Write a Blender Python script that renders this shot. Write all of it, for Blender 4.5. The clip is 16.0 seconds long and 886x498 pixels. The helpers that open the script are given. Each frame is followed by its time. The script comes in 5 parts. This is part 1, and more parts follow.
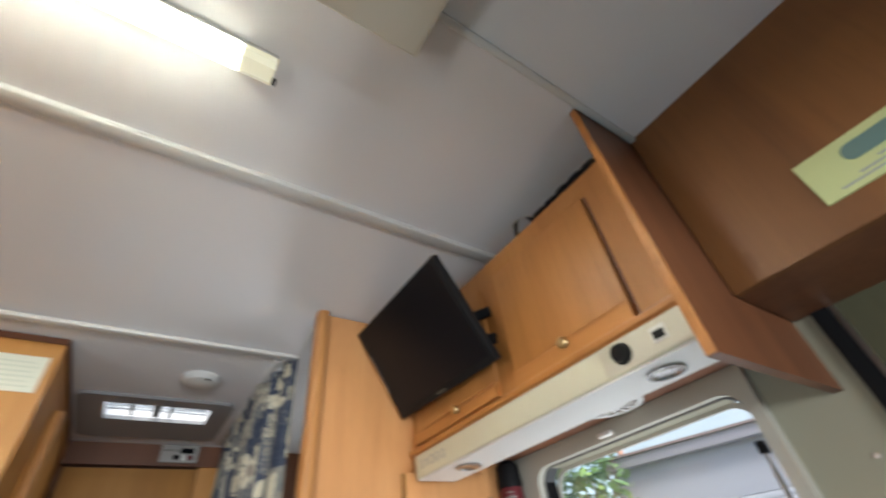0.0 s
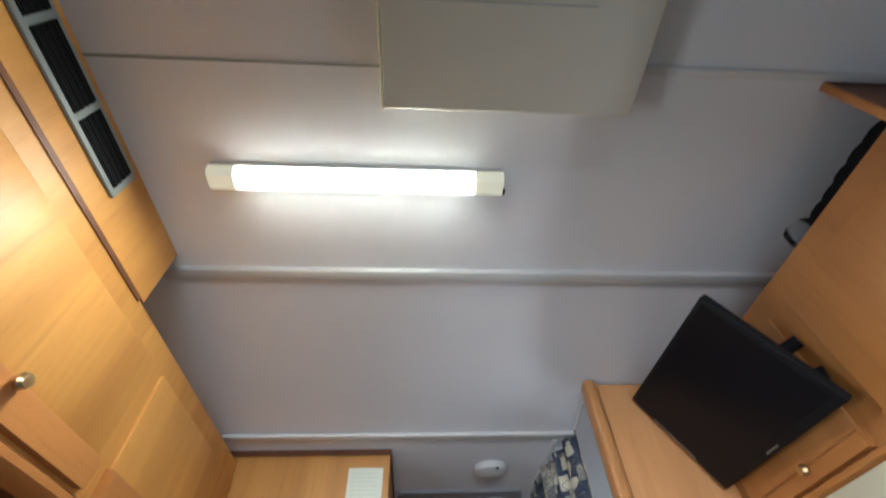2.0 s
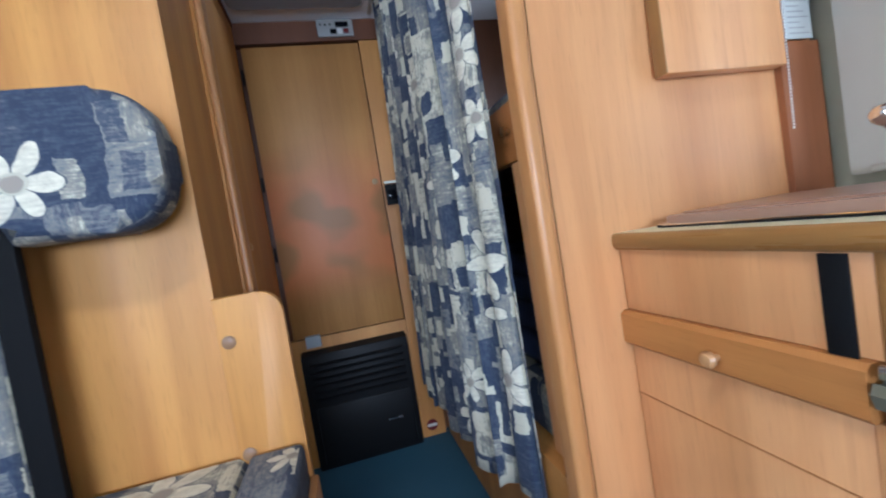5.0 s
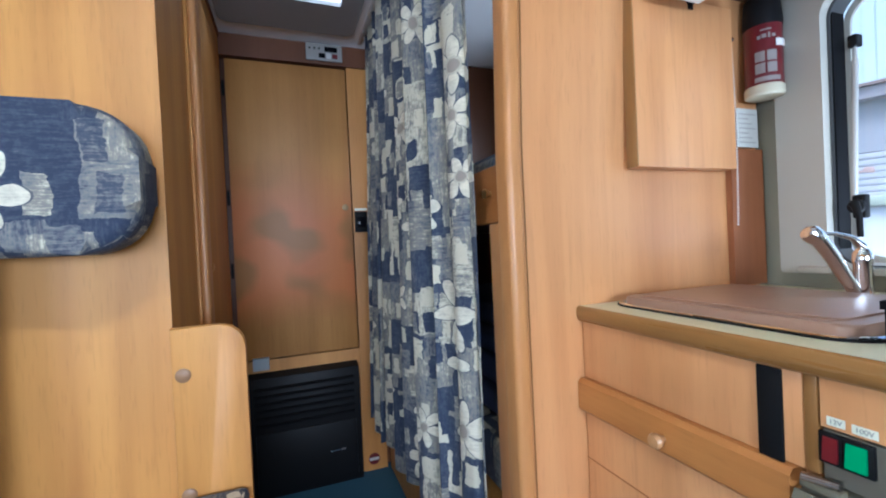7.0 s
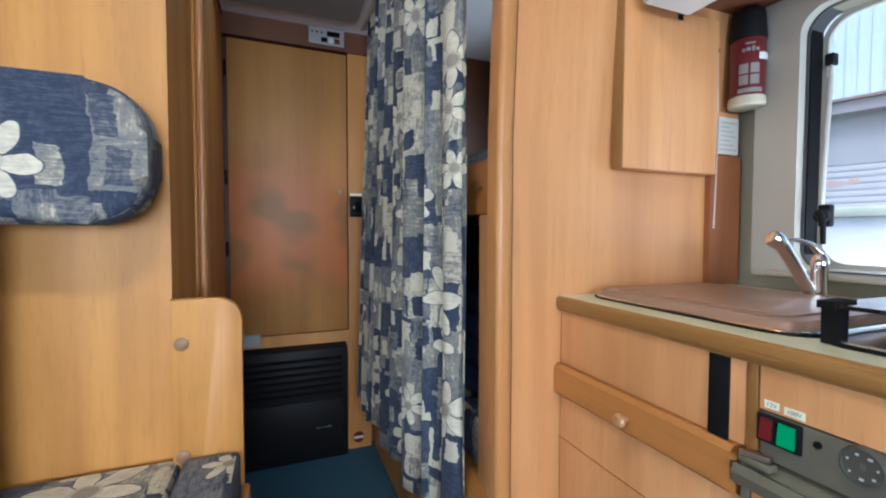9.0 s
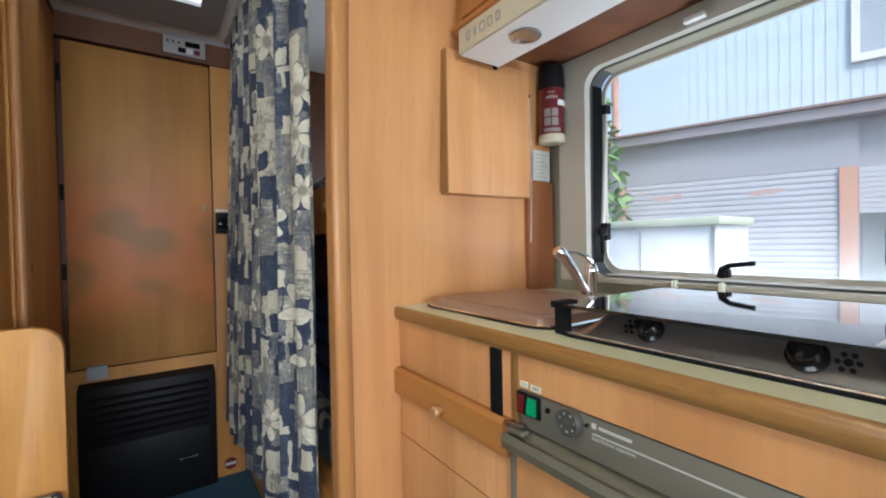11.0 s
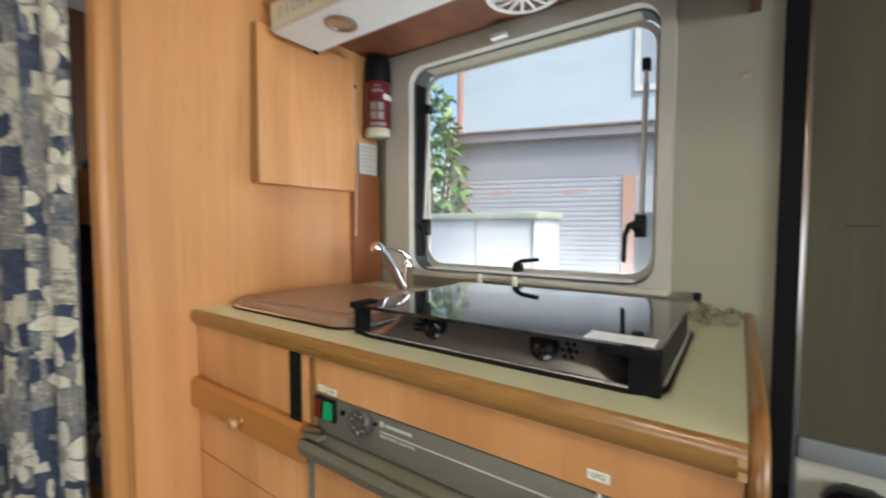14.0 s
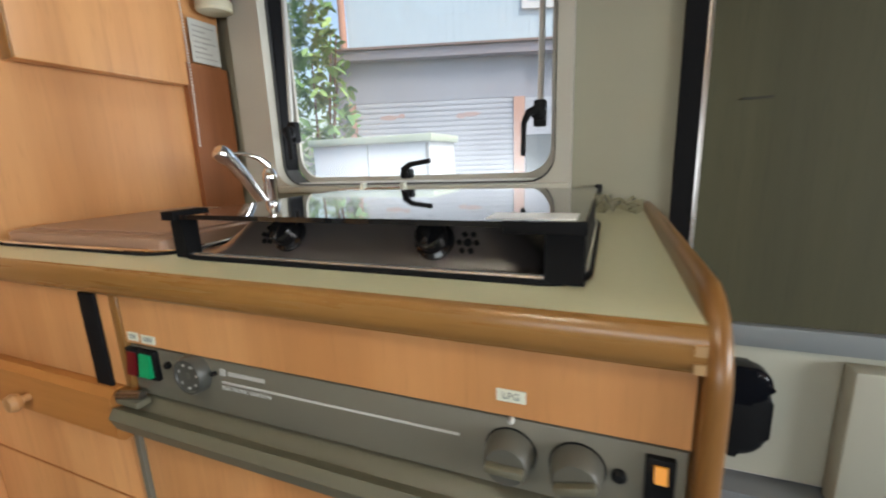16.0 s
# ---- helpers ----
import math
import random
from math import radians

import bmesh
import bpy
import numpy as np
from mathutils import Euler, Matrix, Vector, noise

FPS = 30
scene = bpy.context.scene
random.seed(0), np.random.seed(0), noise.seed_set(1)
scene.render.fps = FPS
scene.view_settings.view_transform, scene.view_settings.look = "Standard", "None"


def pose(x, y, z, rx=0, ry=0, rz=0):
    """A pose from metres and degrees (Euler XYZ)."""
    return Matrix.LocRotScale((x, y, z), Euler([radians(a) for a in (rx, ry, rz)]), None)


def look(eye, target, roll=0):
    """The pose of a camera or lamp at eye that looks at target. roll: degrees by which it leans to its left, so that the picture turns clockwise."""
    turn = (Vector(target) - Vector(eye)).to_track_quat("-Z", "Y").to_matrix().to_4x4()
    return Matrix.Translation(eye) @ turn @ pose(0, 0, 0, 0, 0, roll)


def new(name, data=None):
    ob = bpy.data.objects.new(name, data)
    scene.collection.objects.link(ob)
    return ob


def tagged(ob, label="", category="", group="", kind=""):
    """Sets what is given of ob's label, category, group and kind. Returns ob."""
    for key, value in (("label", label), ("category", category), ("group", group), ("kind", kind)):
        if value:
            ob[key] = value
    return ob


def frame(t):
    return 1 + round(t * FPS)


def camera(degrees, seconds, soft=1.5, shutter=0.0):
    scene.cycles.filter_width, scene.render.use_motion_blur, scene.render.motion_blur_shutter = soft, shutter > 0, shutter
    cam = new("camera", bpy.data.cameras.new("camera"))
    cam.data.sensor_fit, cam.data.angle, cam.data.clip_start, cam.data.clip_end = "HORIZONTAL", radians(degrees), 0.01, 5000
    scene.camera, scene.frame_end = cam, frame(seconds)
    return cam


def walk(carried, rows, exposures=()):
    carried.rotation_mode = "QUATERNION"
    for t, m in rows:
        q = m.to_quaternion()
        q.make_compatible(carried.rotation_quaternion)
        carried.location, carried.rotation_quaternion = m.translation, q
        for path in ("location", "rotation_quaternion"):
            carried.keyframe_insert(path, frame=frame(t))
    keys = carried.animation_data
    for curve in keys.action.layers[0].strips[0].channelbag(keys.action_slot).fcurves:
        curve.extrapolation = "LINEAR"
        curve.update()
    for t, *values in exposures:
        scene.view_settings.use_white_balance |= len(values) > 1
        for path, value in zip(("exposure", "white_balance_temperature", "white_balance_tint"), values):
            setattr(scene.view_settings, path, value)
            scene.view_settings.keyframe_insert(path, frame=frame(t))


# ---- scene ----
cam = camera(93.7, 16.0, soft=2.0, shutter=0.5)
PATH = [
    (0, (0.187, 0.238, 1.23), (1.139, 1.438, 2.515), -8.6),
    (0.5, (0.109, 0.209, 1.256), (0.647, 1.602, 2.587), -5.8),
    (1, (0.114, 0.202, 1.271), (0.253, 1.543, 2.749), -3.2),
    (1.5, (0.068, 0.182, 1.275), (0.191, 1.402, 2.855), -2.7),
    (2, (0.025, 0.23, 1.249), (0.136, 1.499, 2.791), -3.0),
    (2.5, (0.043, 0.304, 1.238), (0.206, 1.791, 2.565), -5.4),
    (3, (0.06, 0.405, 1.189), (0.213, 2.213, 2.031), -4.5),
    (3.5, (0.076, 0.499, 1.131), (0.292, 2.417, 1.656), -5.4),
    (4, (0.094, 0.549, 1.096), (0.376, 2.513, 1.344), -4.3),
    (4.5, (0.19, 0.697, 1.016), (0.546, 2.664, 1.072), -10.2),
    (5, (0.201, 0.73, 0.944), (0.683, 2.669, 0.851), -9.3),
    (5.2, (0.203, 0.723, 0.947), (0.749, 2.644, 0.836), -8.3),
    (7.3, (0.156, 0.717, 1.023), (0.863, 2.588, 1.012), -2.5),
    (7.5, (0.174, 0.706, 1.016), (0.921, 2.561, 1.0), -3.0),
    (8, (0.167, 0.69, 1.012), (0.979, 2.517, 0.949), -0.3),
    (8.5, (0.138, 0.631, 1.03), (0.869, 2.49, 0.942), 1.2),
    (9, (0.146, 0.674, 1.016), (0.877, 2.534, 0.942), 0.1),
    (9.5, (0.197, 0.691, 0.996), (1.024, 2.512, 0.952), -1.0),
    (10, (0.222, 0.617, 1.032), (1.297, 2.303, 1.011), -0.3),
    (10.2, (0.228, 0.59, 1.033), (1.369, 2.232, 1.005), -0.7),
    (12.3, (0.206, 0.498, 1.052), (1.333, 2.15, 1.017), -1.7),
    (12.5, (0.189, 0.515, 1.057), (1.364, 2.132, 1.001), -1.1),
    (13, (0.197, 0.515, 1.058), (1.426, 2.092, 1.02), -1.1),
    (13.5, (0.241, 0.488, 1.056), (1.659, 1.899, 1.032), -0.2),
    (14, (0.298, 0.473, 1.055), (1.922, 1.636, 0.952), 0.0),
    (14.5, (0.34, 0.492, 1.035), (2.085, 1.425, 0.742), 0.3),
    (15, (0.401, 0.575, 0.989), (2.15, 1.455, 0.584), -1.1),
    (15.5, (0.434, 0.563, 0.979), (2.203, 1.396, 0.562), -2.2),
    (16, (0.436, 0.518, 0.983), (2.248, 1.253, 0.56), -2.2),
]
EXPOSURES = [(0.0, 0.55, 6400, 10), (1.0, 0.47, 6050, 10), (1.7, 0.38, 5850, 10), (2.4, 0.17, 5700, 10), (3.0, 0.22, 5550, 10), (3.7, 0.38, 5450, 10), (5.0, 0.73, 5000, 10), (7.5, 0.70, 5150, 10), (10.0, 0.52, 5700, 10), (12.5, 0.38, 6250, 10), (16.0, 0.26, 6450, 10)]
walk(cam, [(t, look(eye, target, roll)) for t, eye, target, roll in PATH], EXPOSURES)

# ---- world, sun, large lights ----
world = bpy.data.worlds.new("overcast_sky")
scene.world = world
world.use_nodes = True
wn, wl = world.node_tree.nodes, world.node_tree.links
sky = wn.new("ShaderNodeTexSky")
sky.sky_type, sky.sun_disc = "NISHITA", False
sky.sun_elevation, sky.sun_rotation = radians(50), radians(200)
sky.air_density, sky.dust_density = 1.2, 3.0
wn["Background"].inputs["Strength"].default_value = 0.24
wl.new(sky.outputs["Color"], wn["Background"].inputs["Color"])

sun = new("sun", bpy.data.lights.new("sun", "SUN"))
sun.data.energy, sun.data.angle, sun.data.color = 2.2, radians(14), (1.0, 0.97, 0.93)
sun.matrix_world = look((-3, -6, 9), (0, 0, 0))


def opening_light(name, eye, target, w, h, power, color=(0.90, 0.96, 1.0)):
    lamp = new(name, bpy.data.lights.new(name, "AREA"))
    lamp.data.shape, lamp.data.size, lamp.data.size_y = "RECTANGLE", w, h
    lamp.data.energy, lamp.data.color = power, color
    lamp.matrix_world = look(eye, target)
    lamp.visible_glossy = True
    return lamp


opening_light("windscreen_daylight", (0, -1.93, 1.15), (0, 1.0, 0.85), 1.5, 0.6, 46.0)
opening_light("dinette_window_daylight", (-0.985, 0.45, 1.05), (0.6, 0.5, 0.85), 0.85, 0.5, 6.5)
opening_light("kitchen_window_daylight", (1.36, 0.92, 0.90), (0.36, 0.90, 1.75), 0.6, 0.12, 4.4)
opening_light("bunk_window_daylight", (1.29, 2.0, 1.5), (0.6, 2.0, 1.4), 0.6, 0.3, 2.0)
opening_light("hatch_daylight", (0.205, 2.215, 2.03), (0.205, 2.215, 0.0), 0.33, 0.16, 0.8)

# ---- materials ----


class Net:
    """A node material under construction."""

    def __init__(self, name):
        self.mat = bpy.data.materials.new(name)
        self.mat.use_nodes = True
        self.tree = self.mat.node_tree
        self.out = self.tree.nodes["Principled BSDF"]

    def add(self, kind, *sockets, **settings):
        node = self.tree.nodes.new(kind)
        for key, value in settings.items():
            if key == "op":
                node.operation = value
            elif key == "blend":
                node.data_type, node.blend_type = "RGBA", value
            elif key == "dims":
                node.voronoi_dimensions = value
            elif key == "metric":
                node.distance = value
        for n, value in enumerate(sockets):
            if value is not None:
                self.put(node.inputs[n], value)
        return node

    def put(self, socket, value):
        if isinstance(value, bpy.types.NodeSocket):
            self.tree.links.new(value, socket)
        elif isinstance(value, bpy.types.Node):
            self.tree.links.new(value.outputs[0], socket)
        else:
            socket.default_value = value

    def math(self, op, a, b=None, c=None):
        return self.add("ShaderNodeMath", a, b, c, op=op).outputs[0]

    def mix(self, fac, a, b, blend="MIX"):
        node = self.add("ShaderNodeMix", blend=blend)
        for socket, value in ((node.inputs[0], fac), (node.inputs[6], a), (node.inputs[7], b)):
            self.put(socket, value)
        return node.outputs[2]

    def ramp(self, fac, stops, hard=False):
        node = self.add("ShaderNodeValToRGB", fac)
        ramp = node.color_ramp
        ramp.interpolation = "CONSTANT" if hard else "LINEAR"
        while len(ramp.elements) < len(stops):
            ramp.elements.new(0.5)
        for element, (at, color) in zip(ramp.elements, stops):
            element.position, element.color = at, (*color, 1)
        return node.outputs[0]

    def noise(self, vector, scale, detail=4.0, rough=0.55):
        node = self.add("ShaderNodeTexNoise", vector)
        node.inputs["Scale"].default_value = scale
        node.inputs["Detail"].default_value = detail
        node.inputs["Roughness"].default_value = rough
        return node.outputs[0]

    def coords(self, output="Object", scale=(1, 1, 1)):
        source = self.add("ShaderNodeTexCoord").outputs[output]
        node = self.add("ShaderNodeMapping", source)
        node.inputs["Scale"].default_value = scale
        return node.outputs[0]

    def bump(self, height, strength, distance=0.002):
        node = self.add("ShaderNodeBump")
        node.inputs["Strength"].default_value = strength
        node.inputs["Distance"].default_value = distance
        self.put(node.inputs["Height"], height)
        self.put(self.out.inputs["Normal"], node)

    def done(self, color, rough=0.5, metal=0.0, coat=0.0):
        self.put(self.out.inputs["Base Color"], color if not isinstance(color, tuple) else (*color[:3], 1))
        self.put(self.out.inputs["Roughness"], rough)
        self.out.inputs["Metallic"].default_value = metal
        self.out.inputs["Coat Weight"].default_value = coat
        return self.mat


def c4(color):
    return (*color, 1)


def wood(name, dark, light, grain="z", rough=0.48, tight=1.0, mottled=False):
    n = Net(name)
    s = {"z": (26, 26, 1.1), "y": (26, 1.1, 26), "x": (1.1, 26, 26)}[grain]
    shift = n.add("ShaderNodeObjectInfo").outputs["Random"]
    base = n.add("ShaderNodeVectorMath", n.coords("Object", s), op="ADD")
    n.put(base.inputs[1], n.add("ShaderNodeCombineXYZ", n.math("MULTIPLY", shift, 40.0), shift, shift))
    vec = base.outputs[0]
    wide = n.noise(vec, 0.35 * tight, 3, 0.5)
    fine = n.noise(vec, 2.4 * tight, 6, 0.6)
    s2 = {"z": (9, 9, 0.6), "y": (9, 0.6, 9), "x": (0.6, 9, 9)}[grain]
    plank = n.noise(n.coords("Object", s2), 1.3, 1, 0.4)
    mid = tuple(0.5 * (a + b) for a, b in zip(dark, light))
    tone = n.ramp(wide, [(0.3, dark), (0.5, mid), (0.72, light)])
    tone = n.mix(n.math("MULTIPLY", n.math("SUBTRACT", fine, 0.40), 0.85), tone, c4(tuple(0.66 * v for v in dark)))
    tone = n.mix(0.38, tone, n.ramp(plank, [(0.36, tuple(0.86 * v for v in dark)), (0.41, dark), (0.47, mid), (0.50, mid), (0.53, tuple(1.06 * v for v in mid)), (0.62, light)]))
    streak = n.noise(n.coords("Object", {"z": (60, 60, 2.6), "y": (60, 2.6, 60), "x": (2.6, 60, 60)}[grain]), 1.0, 2, 0.5)
    tone = n.mix(n.ramp(streak, [(0.60, (0, 0, 0)), (0.74, (0.24, 0.24, 0.24))]), tone, c4(tuple(0.70 * v for v in dark)))
    blotch = n.noise(n.coords("Object"), 4.0, 2, 0.5)
    tone = n.mix(n.math("MULTIPLY", n.math("SUBTRACT", blotch, 0.35), 0.7), tone, c4(dark))
    s3 = {"z": (240, 240, 22), "y": (240, 22, 240), "x": (22, 240, 240)}[grain]
    fleck = n.noise(n.coords("Object", s3), 1.0, 1, 0.3)
    tone = n.mix(n.ramp(fleck, [(0.60, (0, 0, 0)), (0.74, (0.16, 0.16, 0.16))]), tone, c4(tuple(0.6 * v for v in dark)))
    if mottled:
        # a mottled zone half way up: reddish, with olive islands
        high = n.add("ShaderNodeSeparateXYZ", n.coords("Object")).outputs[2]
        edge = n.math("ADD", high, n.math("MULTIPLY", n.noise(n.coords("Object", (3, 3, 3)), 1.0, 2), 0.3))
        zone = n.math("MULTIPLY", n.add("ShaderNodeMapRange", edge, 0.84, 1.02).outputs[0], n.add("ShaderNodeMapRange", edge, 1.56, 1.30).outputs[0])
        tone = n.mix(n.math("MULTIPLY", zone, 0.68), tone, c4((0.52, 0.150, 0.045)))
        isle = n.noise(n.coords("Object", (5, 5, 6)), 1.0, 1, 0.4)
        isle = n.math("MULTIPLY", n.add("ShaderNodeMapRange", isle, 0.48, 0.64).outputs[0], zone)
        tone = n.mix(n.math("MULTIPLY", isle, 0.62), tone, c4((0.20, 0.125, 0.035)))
    n.bump(fine, 0.06, 0.001)
    return n.done(tone, n.math("ADD", n.math("MULTIPLY", fine, 0.12), rough - 0.06))


def plain(name, color, rough=0.5, metal=0.0, vary=0.06, bump=0.05, scale=60.0, coat=0.0, shine=0.5):
    n = Net(name)
    n.out.inputs["Specular IOR Level"].default_value = shine
    vec = n.coords()
    big, small = n.noise(vec, 3.0, 3), n.noise(vec, scale, 4)
    tone = n.mix(n.math("MULTIPLY", big, 2 * vary), c4(color), c4(tuple(v * 0.7 for v in color)))
    tone = n.mix(n.math("MULTIPLY", small, vary), tone, c4(tuple(min(1, v * 1.25) for v in color)))
    if bump:
        n.bump(small, bump, 0.0008)
    return n.done(tone, n.math("ADD", n.math("MULTIPLY", big, 0.1), rough - 0.05), metal, coat)


def glow(name, color, strength):
    n = Net(name)
    n.out.inputs["Emission Color"].default_value = c4(color)
    n.out.inputs["Emission Strength"].default_value = strength
    return n.done(color, 0.4)


def clear(name, tint=(0.97, 0.99, 0.99), rough=0.02, haze=0.0):
    """Thin acrylic or glass: mostly see-through, with a gloss."""
    n = Net(name)
    see = n.add("ShaderNodeBsdfTransparent")
    see.inputs[0].default_value = c4(tint)
    gloss = n.add("ShaderNodeBsdfGlossy")
    gloss.inputs["Roughness"].default_value = rough
    fres = n.add("ShaderNodeFresnel", 1.45)
    both = n.add("ShaderNodeMixShader", fres, see, gloss)
    if haze:
        veil = n.add("ShaderNodeBsdfTranslucent")
        veil.inputs[0].default_value = (0.9, 0.93, 0.95, 1)
        scratch = n.math("MULTIPLY", n.noise(n.coords("Object"), 9.0, 5, 0.65), 2 * haze)
        both = n.add("ShaderNodeMixShader", scratch, both.outputs[0], veil.outputs[0])
    n.tree.links.new(both.outputs[0], n.tree.nodes["Material Output"].inputs[0])
    return n.mat


def floral(name, centres=(), gate=0.45, cell=8.5, dark=False, pales=1.0):
    """Printed cotton: torn-edged washes of navy, slate and cream with pale daisies. centres: (u, v, radius, turn) of single daisies."""
    n = Net(name)
    uv = n.coords("UV")

    def shaken(scale, by):
        wob = n.add("ShaderNodeTexNoise", uv)
        wob.inputs["Scale"].default_value = scale
        wob.inputs["Detail"].default_value = 3
        far = n.add("ShaderNodeVectorMath", wob.outputs[1], op="SCALE")
        far.inputs["Scale"].default_value = by
        return far.outputs[0]

    soft = n.add("ShaderNodeVectorMath", uv, shaken(14, 0.03), op="ADD").outputs[0]
    uvw = n.add("ShaderNodeVectorMath", soft, shaken(75, 0.012), op="ADD").outputs[0]
    axes = n.add("ShaderNodeSeparateXYZ", uvw)
    u, v = axes.outputs[0], axes.outputs[1]
    navy, slate, cream = (0.021, 0.033, 0.068), (0.150, 0.155, 0.165), (0.54, 0.505, 0.39)

    def blocks(wide, high, seed):
        """Rectangular cells in staggered rows: two random numbers for each, and the place inside it."""
        tall = n.math("MULTIPLY", v, high)
        row = n.math("FLOOR", tall)
        hop = n.add("ShaderNodeTexWhiteNoise")
        hop.noise_dimensions = "1D"
        n.put(hop.inputs["W"], n.math("ADD", row, seed))
        along = n.math("ADD", n.math("MULTIPLY", u, wide), n.math("MULTIPLY", hop.outputs[0], 9.0))
        cellpick = n.add("ShaderNodeTexWhiteNoise")
        cellpick.noise_dimensions = "3D"
        n.put(cellpick.inputs["Vector"], n.add("ShaderNodeCombineXYZ", n.math("FLOOR", along), row, float(seed)))
        three = n.add("ShaderNodeSeparateColor", cellpick.outputs["Color"])
        fu = n.math("ABSOLUTE", n.math("SUBTRACT", n.math("FRACT", along), 0.5))
        fv = n.math("ABSOLUTE", n.math("SUBTRACT", n.math("FRACT", tall), 0.5))
        return three.outputs[0], three.outputs[1], three.outputs[2], fu, fv

    upright = n.noise(n.coords("UV", (210, 26, 1)), 1.0, 5, 0.7)
    level = n.noise(n.coords("UV", (24, 190, 1)), 1.0, 4, 0.65)
    cloud = n.noise(uvw, 30.0, 6, 0.75)
    dab = n.noise(uv, 95.0, 3, 0.6)

    def wash(pale, which):
        """Dry-brushed colour: how much of the cream lies over the navy ground."""
        stroke = n.mix(which, upright, level)
        much = n.math("ADD", n.math("MULTIPLY", stroke, 0.9), n.math("ADD", n.math("MULTIPLY", cloud, 0.9), n.math("MULTIPLY", dab, 0.5)))
        much = n.math("ADD", n.math("MULTIPLY", n.math("SUBTRACT", much, 1.16), 1.25), n.math("MULTIPLY", pale, pales))
        return n.ramp(much, [(0.0, navy), (0.30, (0.058, 0.070, 0.102)), (0.50, slate), (0.76, (0.235, 0.225, 0.195)), (1.0, cream)])

    first, second, third, _, _ = blocks(cell, cell * 0.7, 3)
    pale = n.ramp(first, [(0, (0.12,) * 3), (0.32, (0.60,) * 3), (0.56, (0.22,) * 3), (0.68, (0.82,) * 3), (0.86, (0.50,) * 3)], True)
    if dark:
        pale = n.ramp(first, [(0, (0.06,) * 3), (0.65, (0.45,) * 3)], True)
    tone = wash(pale, n.math("GREATER_THAN", second, 0.6))
    for seed, wide, high, most in ((11, cell * 0.95, cell * 0.60, 0.62), (23, cell * 1.6, cell * 1.2, 0.66), (31, cell * 2.3, cell * 1.3, 0.74)):
        pick, tint, other, fu, fv = blocks(wide, high, seed)
        inside = n.math("MULTIPLY", n.math("LESS_THAN", fu, 0.37), n.math("LESS_THAN", fv, 0.39))
        inside = n.math("MULTIPLY", inside, n.math("GREATER_THAN", pick, most + (0.15 if dark else 0)))
        fill = wash(n.ramp(tint, [(0, (0.06,) * 3), (0.25, (0.66,) * 3), (0.50, (1.0,) * 3), (0.84, (0.45,) * 3)], True), n.math("GREATER_THAN", other, 0.55))
        tone = n.mix(inside, tone, fill)

    def daisy(local, radius, turn, tone, on):
        parts = n.add("ShaderNodeSeparateXYZ", local)
        x, y = parts.outputs[0], parts.outputs[1]
        r = n.math("SQRT", n.math("ADD", n.math("MULTIPLY", x, x), n.math("MULTIPLY", y, y)))
        angle = n.math("ADD", n.math("ARCTAN2", y, x), turn)
        turned = n.math("MULTIPLY", angle, 6 / math.tau)
        petal = n.math("ROUND", turned)
        aside = n.math("MULTIPLY", n.math("SUBTRACT", turned, petal), math.tau / 6)
        reach = n.math("ADD", 0.94, n.math("MULTIPLY", n.math("SINE", n.math("MULTIPLY", petal, 2.3)), 0.10))
        px = n.math("DIVIDE", n.math("MULTIPLY", r, n.math("COSINE", aside)), n.math("MULTIPLY", reach, radius))
        py = n.math("DIVIDE", n.math("MULTIPLY", r, n.math("SINE", aside)), radius)
        lengthways = n.math("DIVIDE", n.math("SUBTRACT", px, 0.60), 0.41)
        across = n.math("DIVIDE", py, 0.215)
        shape = n.math("ADD", n.math("MULTIPLY", lengthways, lengthways), n.math("MULTIPLY", across, across))
        inside = n.math("MULTIPLY", n.math("LESS_THAN", shape, 1.0), on)
        rim = n.math("MULTIPLY", n.math("LESS_THAN", shape, 1.28), on)
        tone = n.mix(n.math("MULTIPLY", rim, 0.75), tone, c4((0.050, 0.060, 0.092)))
        leaf = n.mix(n.ramp(n.math("ADD", n.math("MULTIPLY", cloud, 0.6), n.math("MULTIPLY", level, 0.4)), [(0.42, (0, 0, 0)), (0.66, (1, 1, 1))]), c4((0.70, 0.66, 0.53)), c4((0.40, 0.37, 0.295)))
        tone = n.mix(inside, tone, leaf)
        ringed = n.math("MULTIPLY", n.math("LESS_THAN", r, n.math("MULTIPLY", radius, 0.27)), on)
        tone = n.mix(ringed, tone, c4((0.46, 0.43, 0.34)))
        heart = n.math("MULTIPLY", n.math("LESS_THAN", r, n.math("MULTIPLY", radius, 0.20)), on)
        return n.mix(heart, tone, c4((0.29, 0.25, 0.21)))

    spots = n.add("ShaderNodeTexVoronoi", soft, dims="2D")
    spots.inputs["Scale"].default_value = 5.6
    spots.inputs["Randomness"].default_value = 0.8
    off = n.add("ShaderNodeVectorMath", soft, spots.outputs["Position"], op="SUBTRACT")
    chance = n.add("ShaderNodeSeparateColor", spots.outputs["Color"])
    on = n.math("GREATER_THAN", chance.outputs[0], gate)
    tone = daisy(off.outputs[0], 0.068, n.math("MULTIPLY", chance.outputs[1], 6.0), tone, on)
    for cu, cv, radius, turn in centres:
        at = n.add("ShaderNodeVectorMath", soft, (cu + 0.015, cv + 0.015, 0), op="SUBTRACT")
        tone = daisy(at.outputs[0], radius, turn, tone, 1.0)
    weave = n.noise(n.coords("UV", (900, 900, 1)), 1.0, 2)
    n.bump(n.math("ADD", weave, n.math("MULTIPLY", upright, 0.6)), 0.15, 0.001)
    n.out.inputs["Sheen Weight"].default_value = 0.04
    return n.done(tone, 0.85)


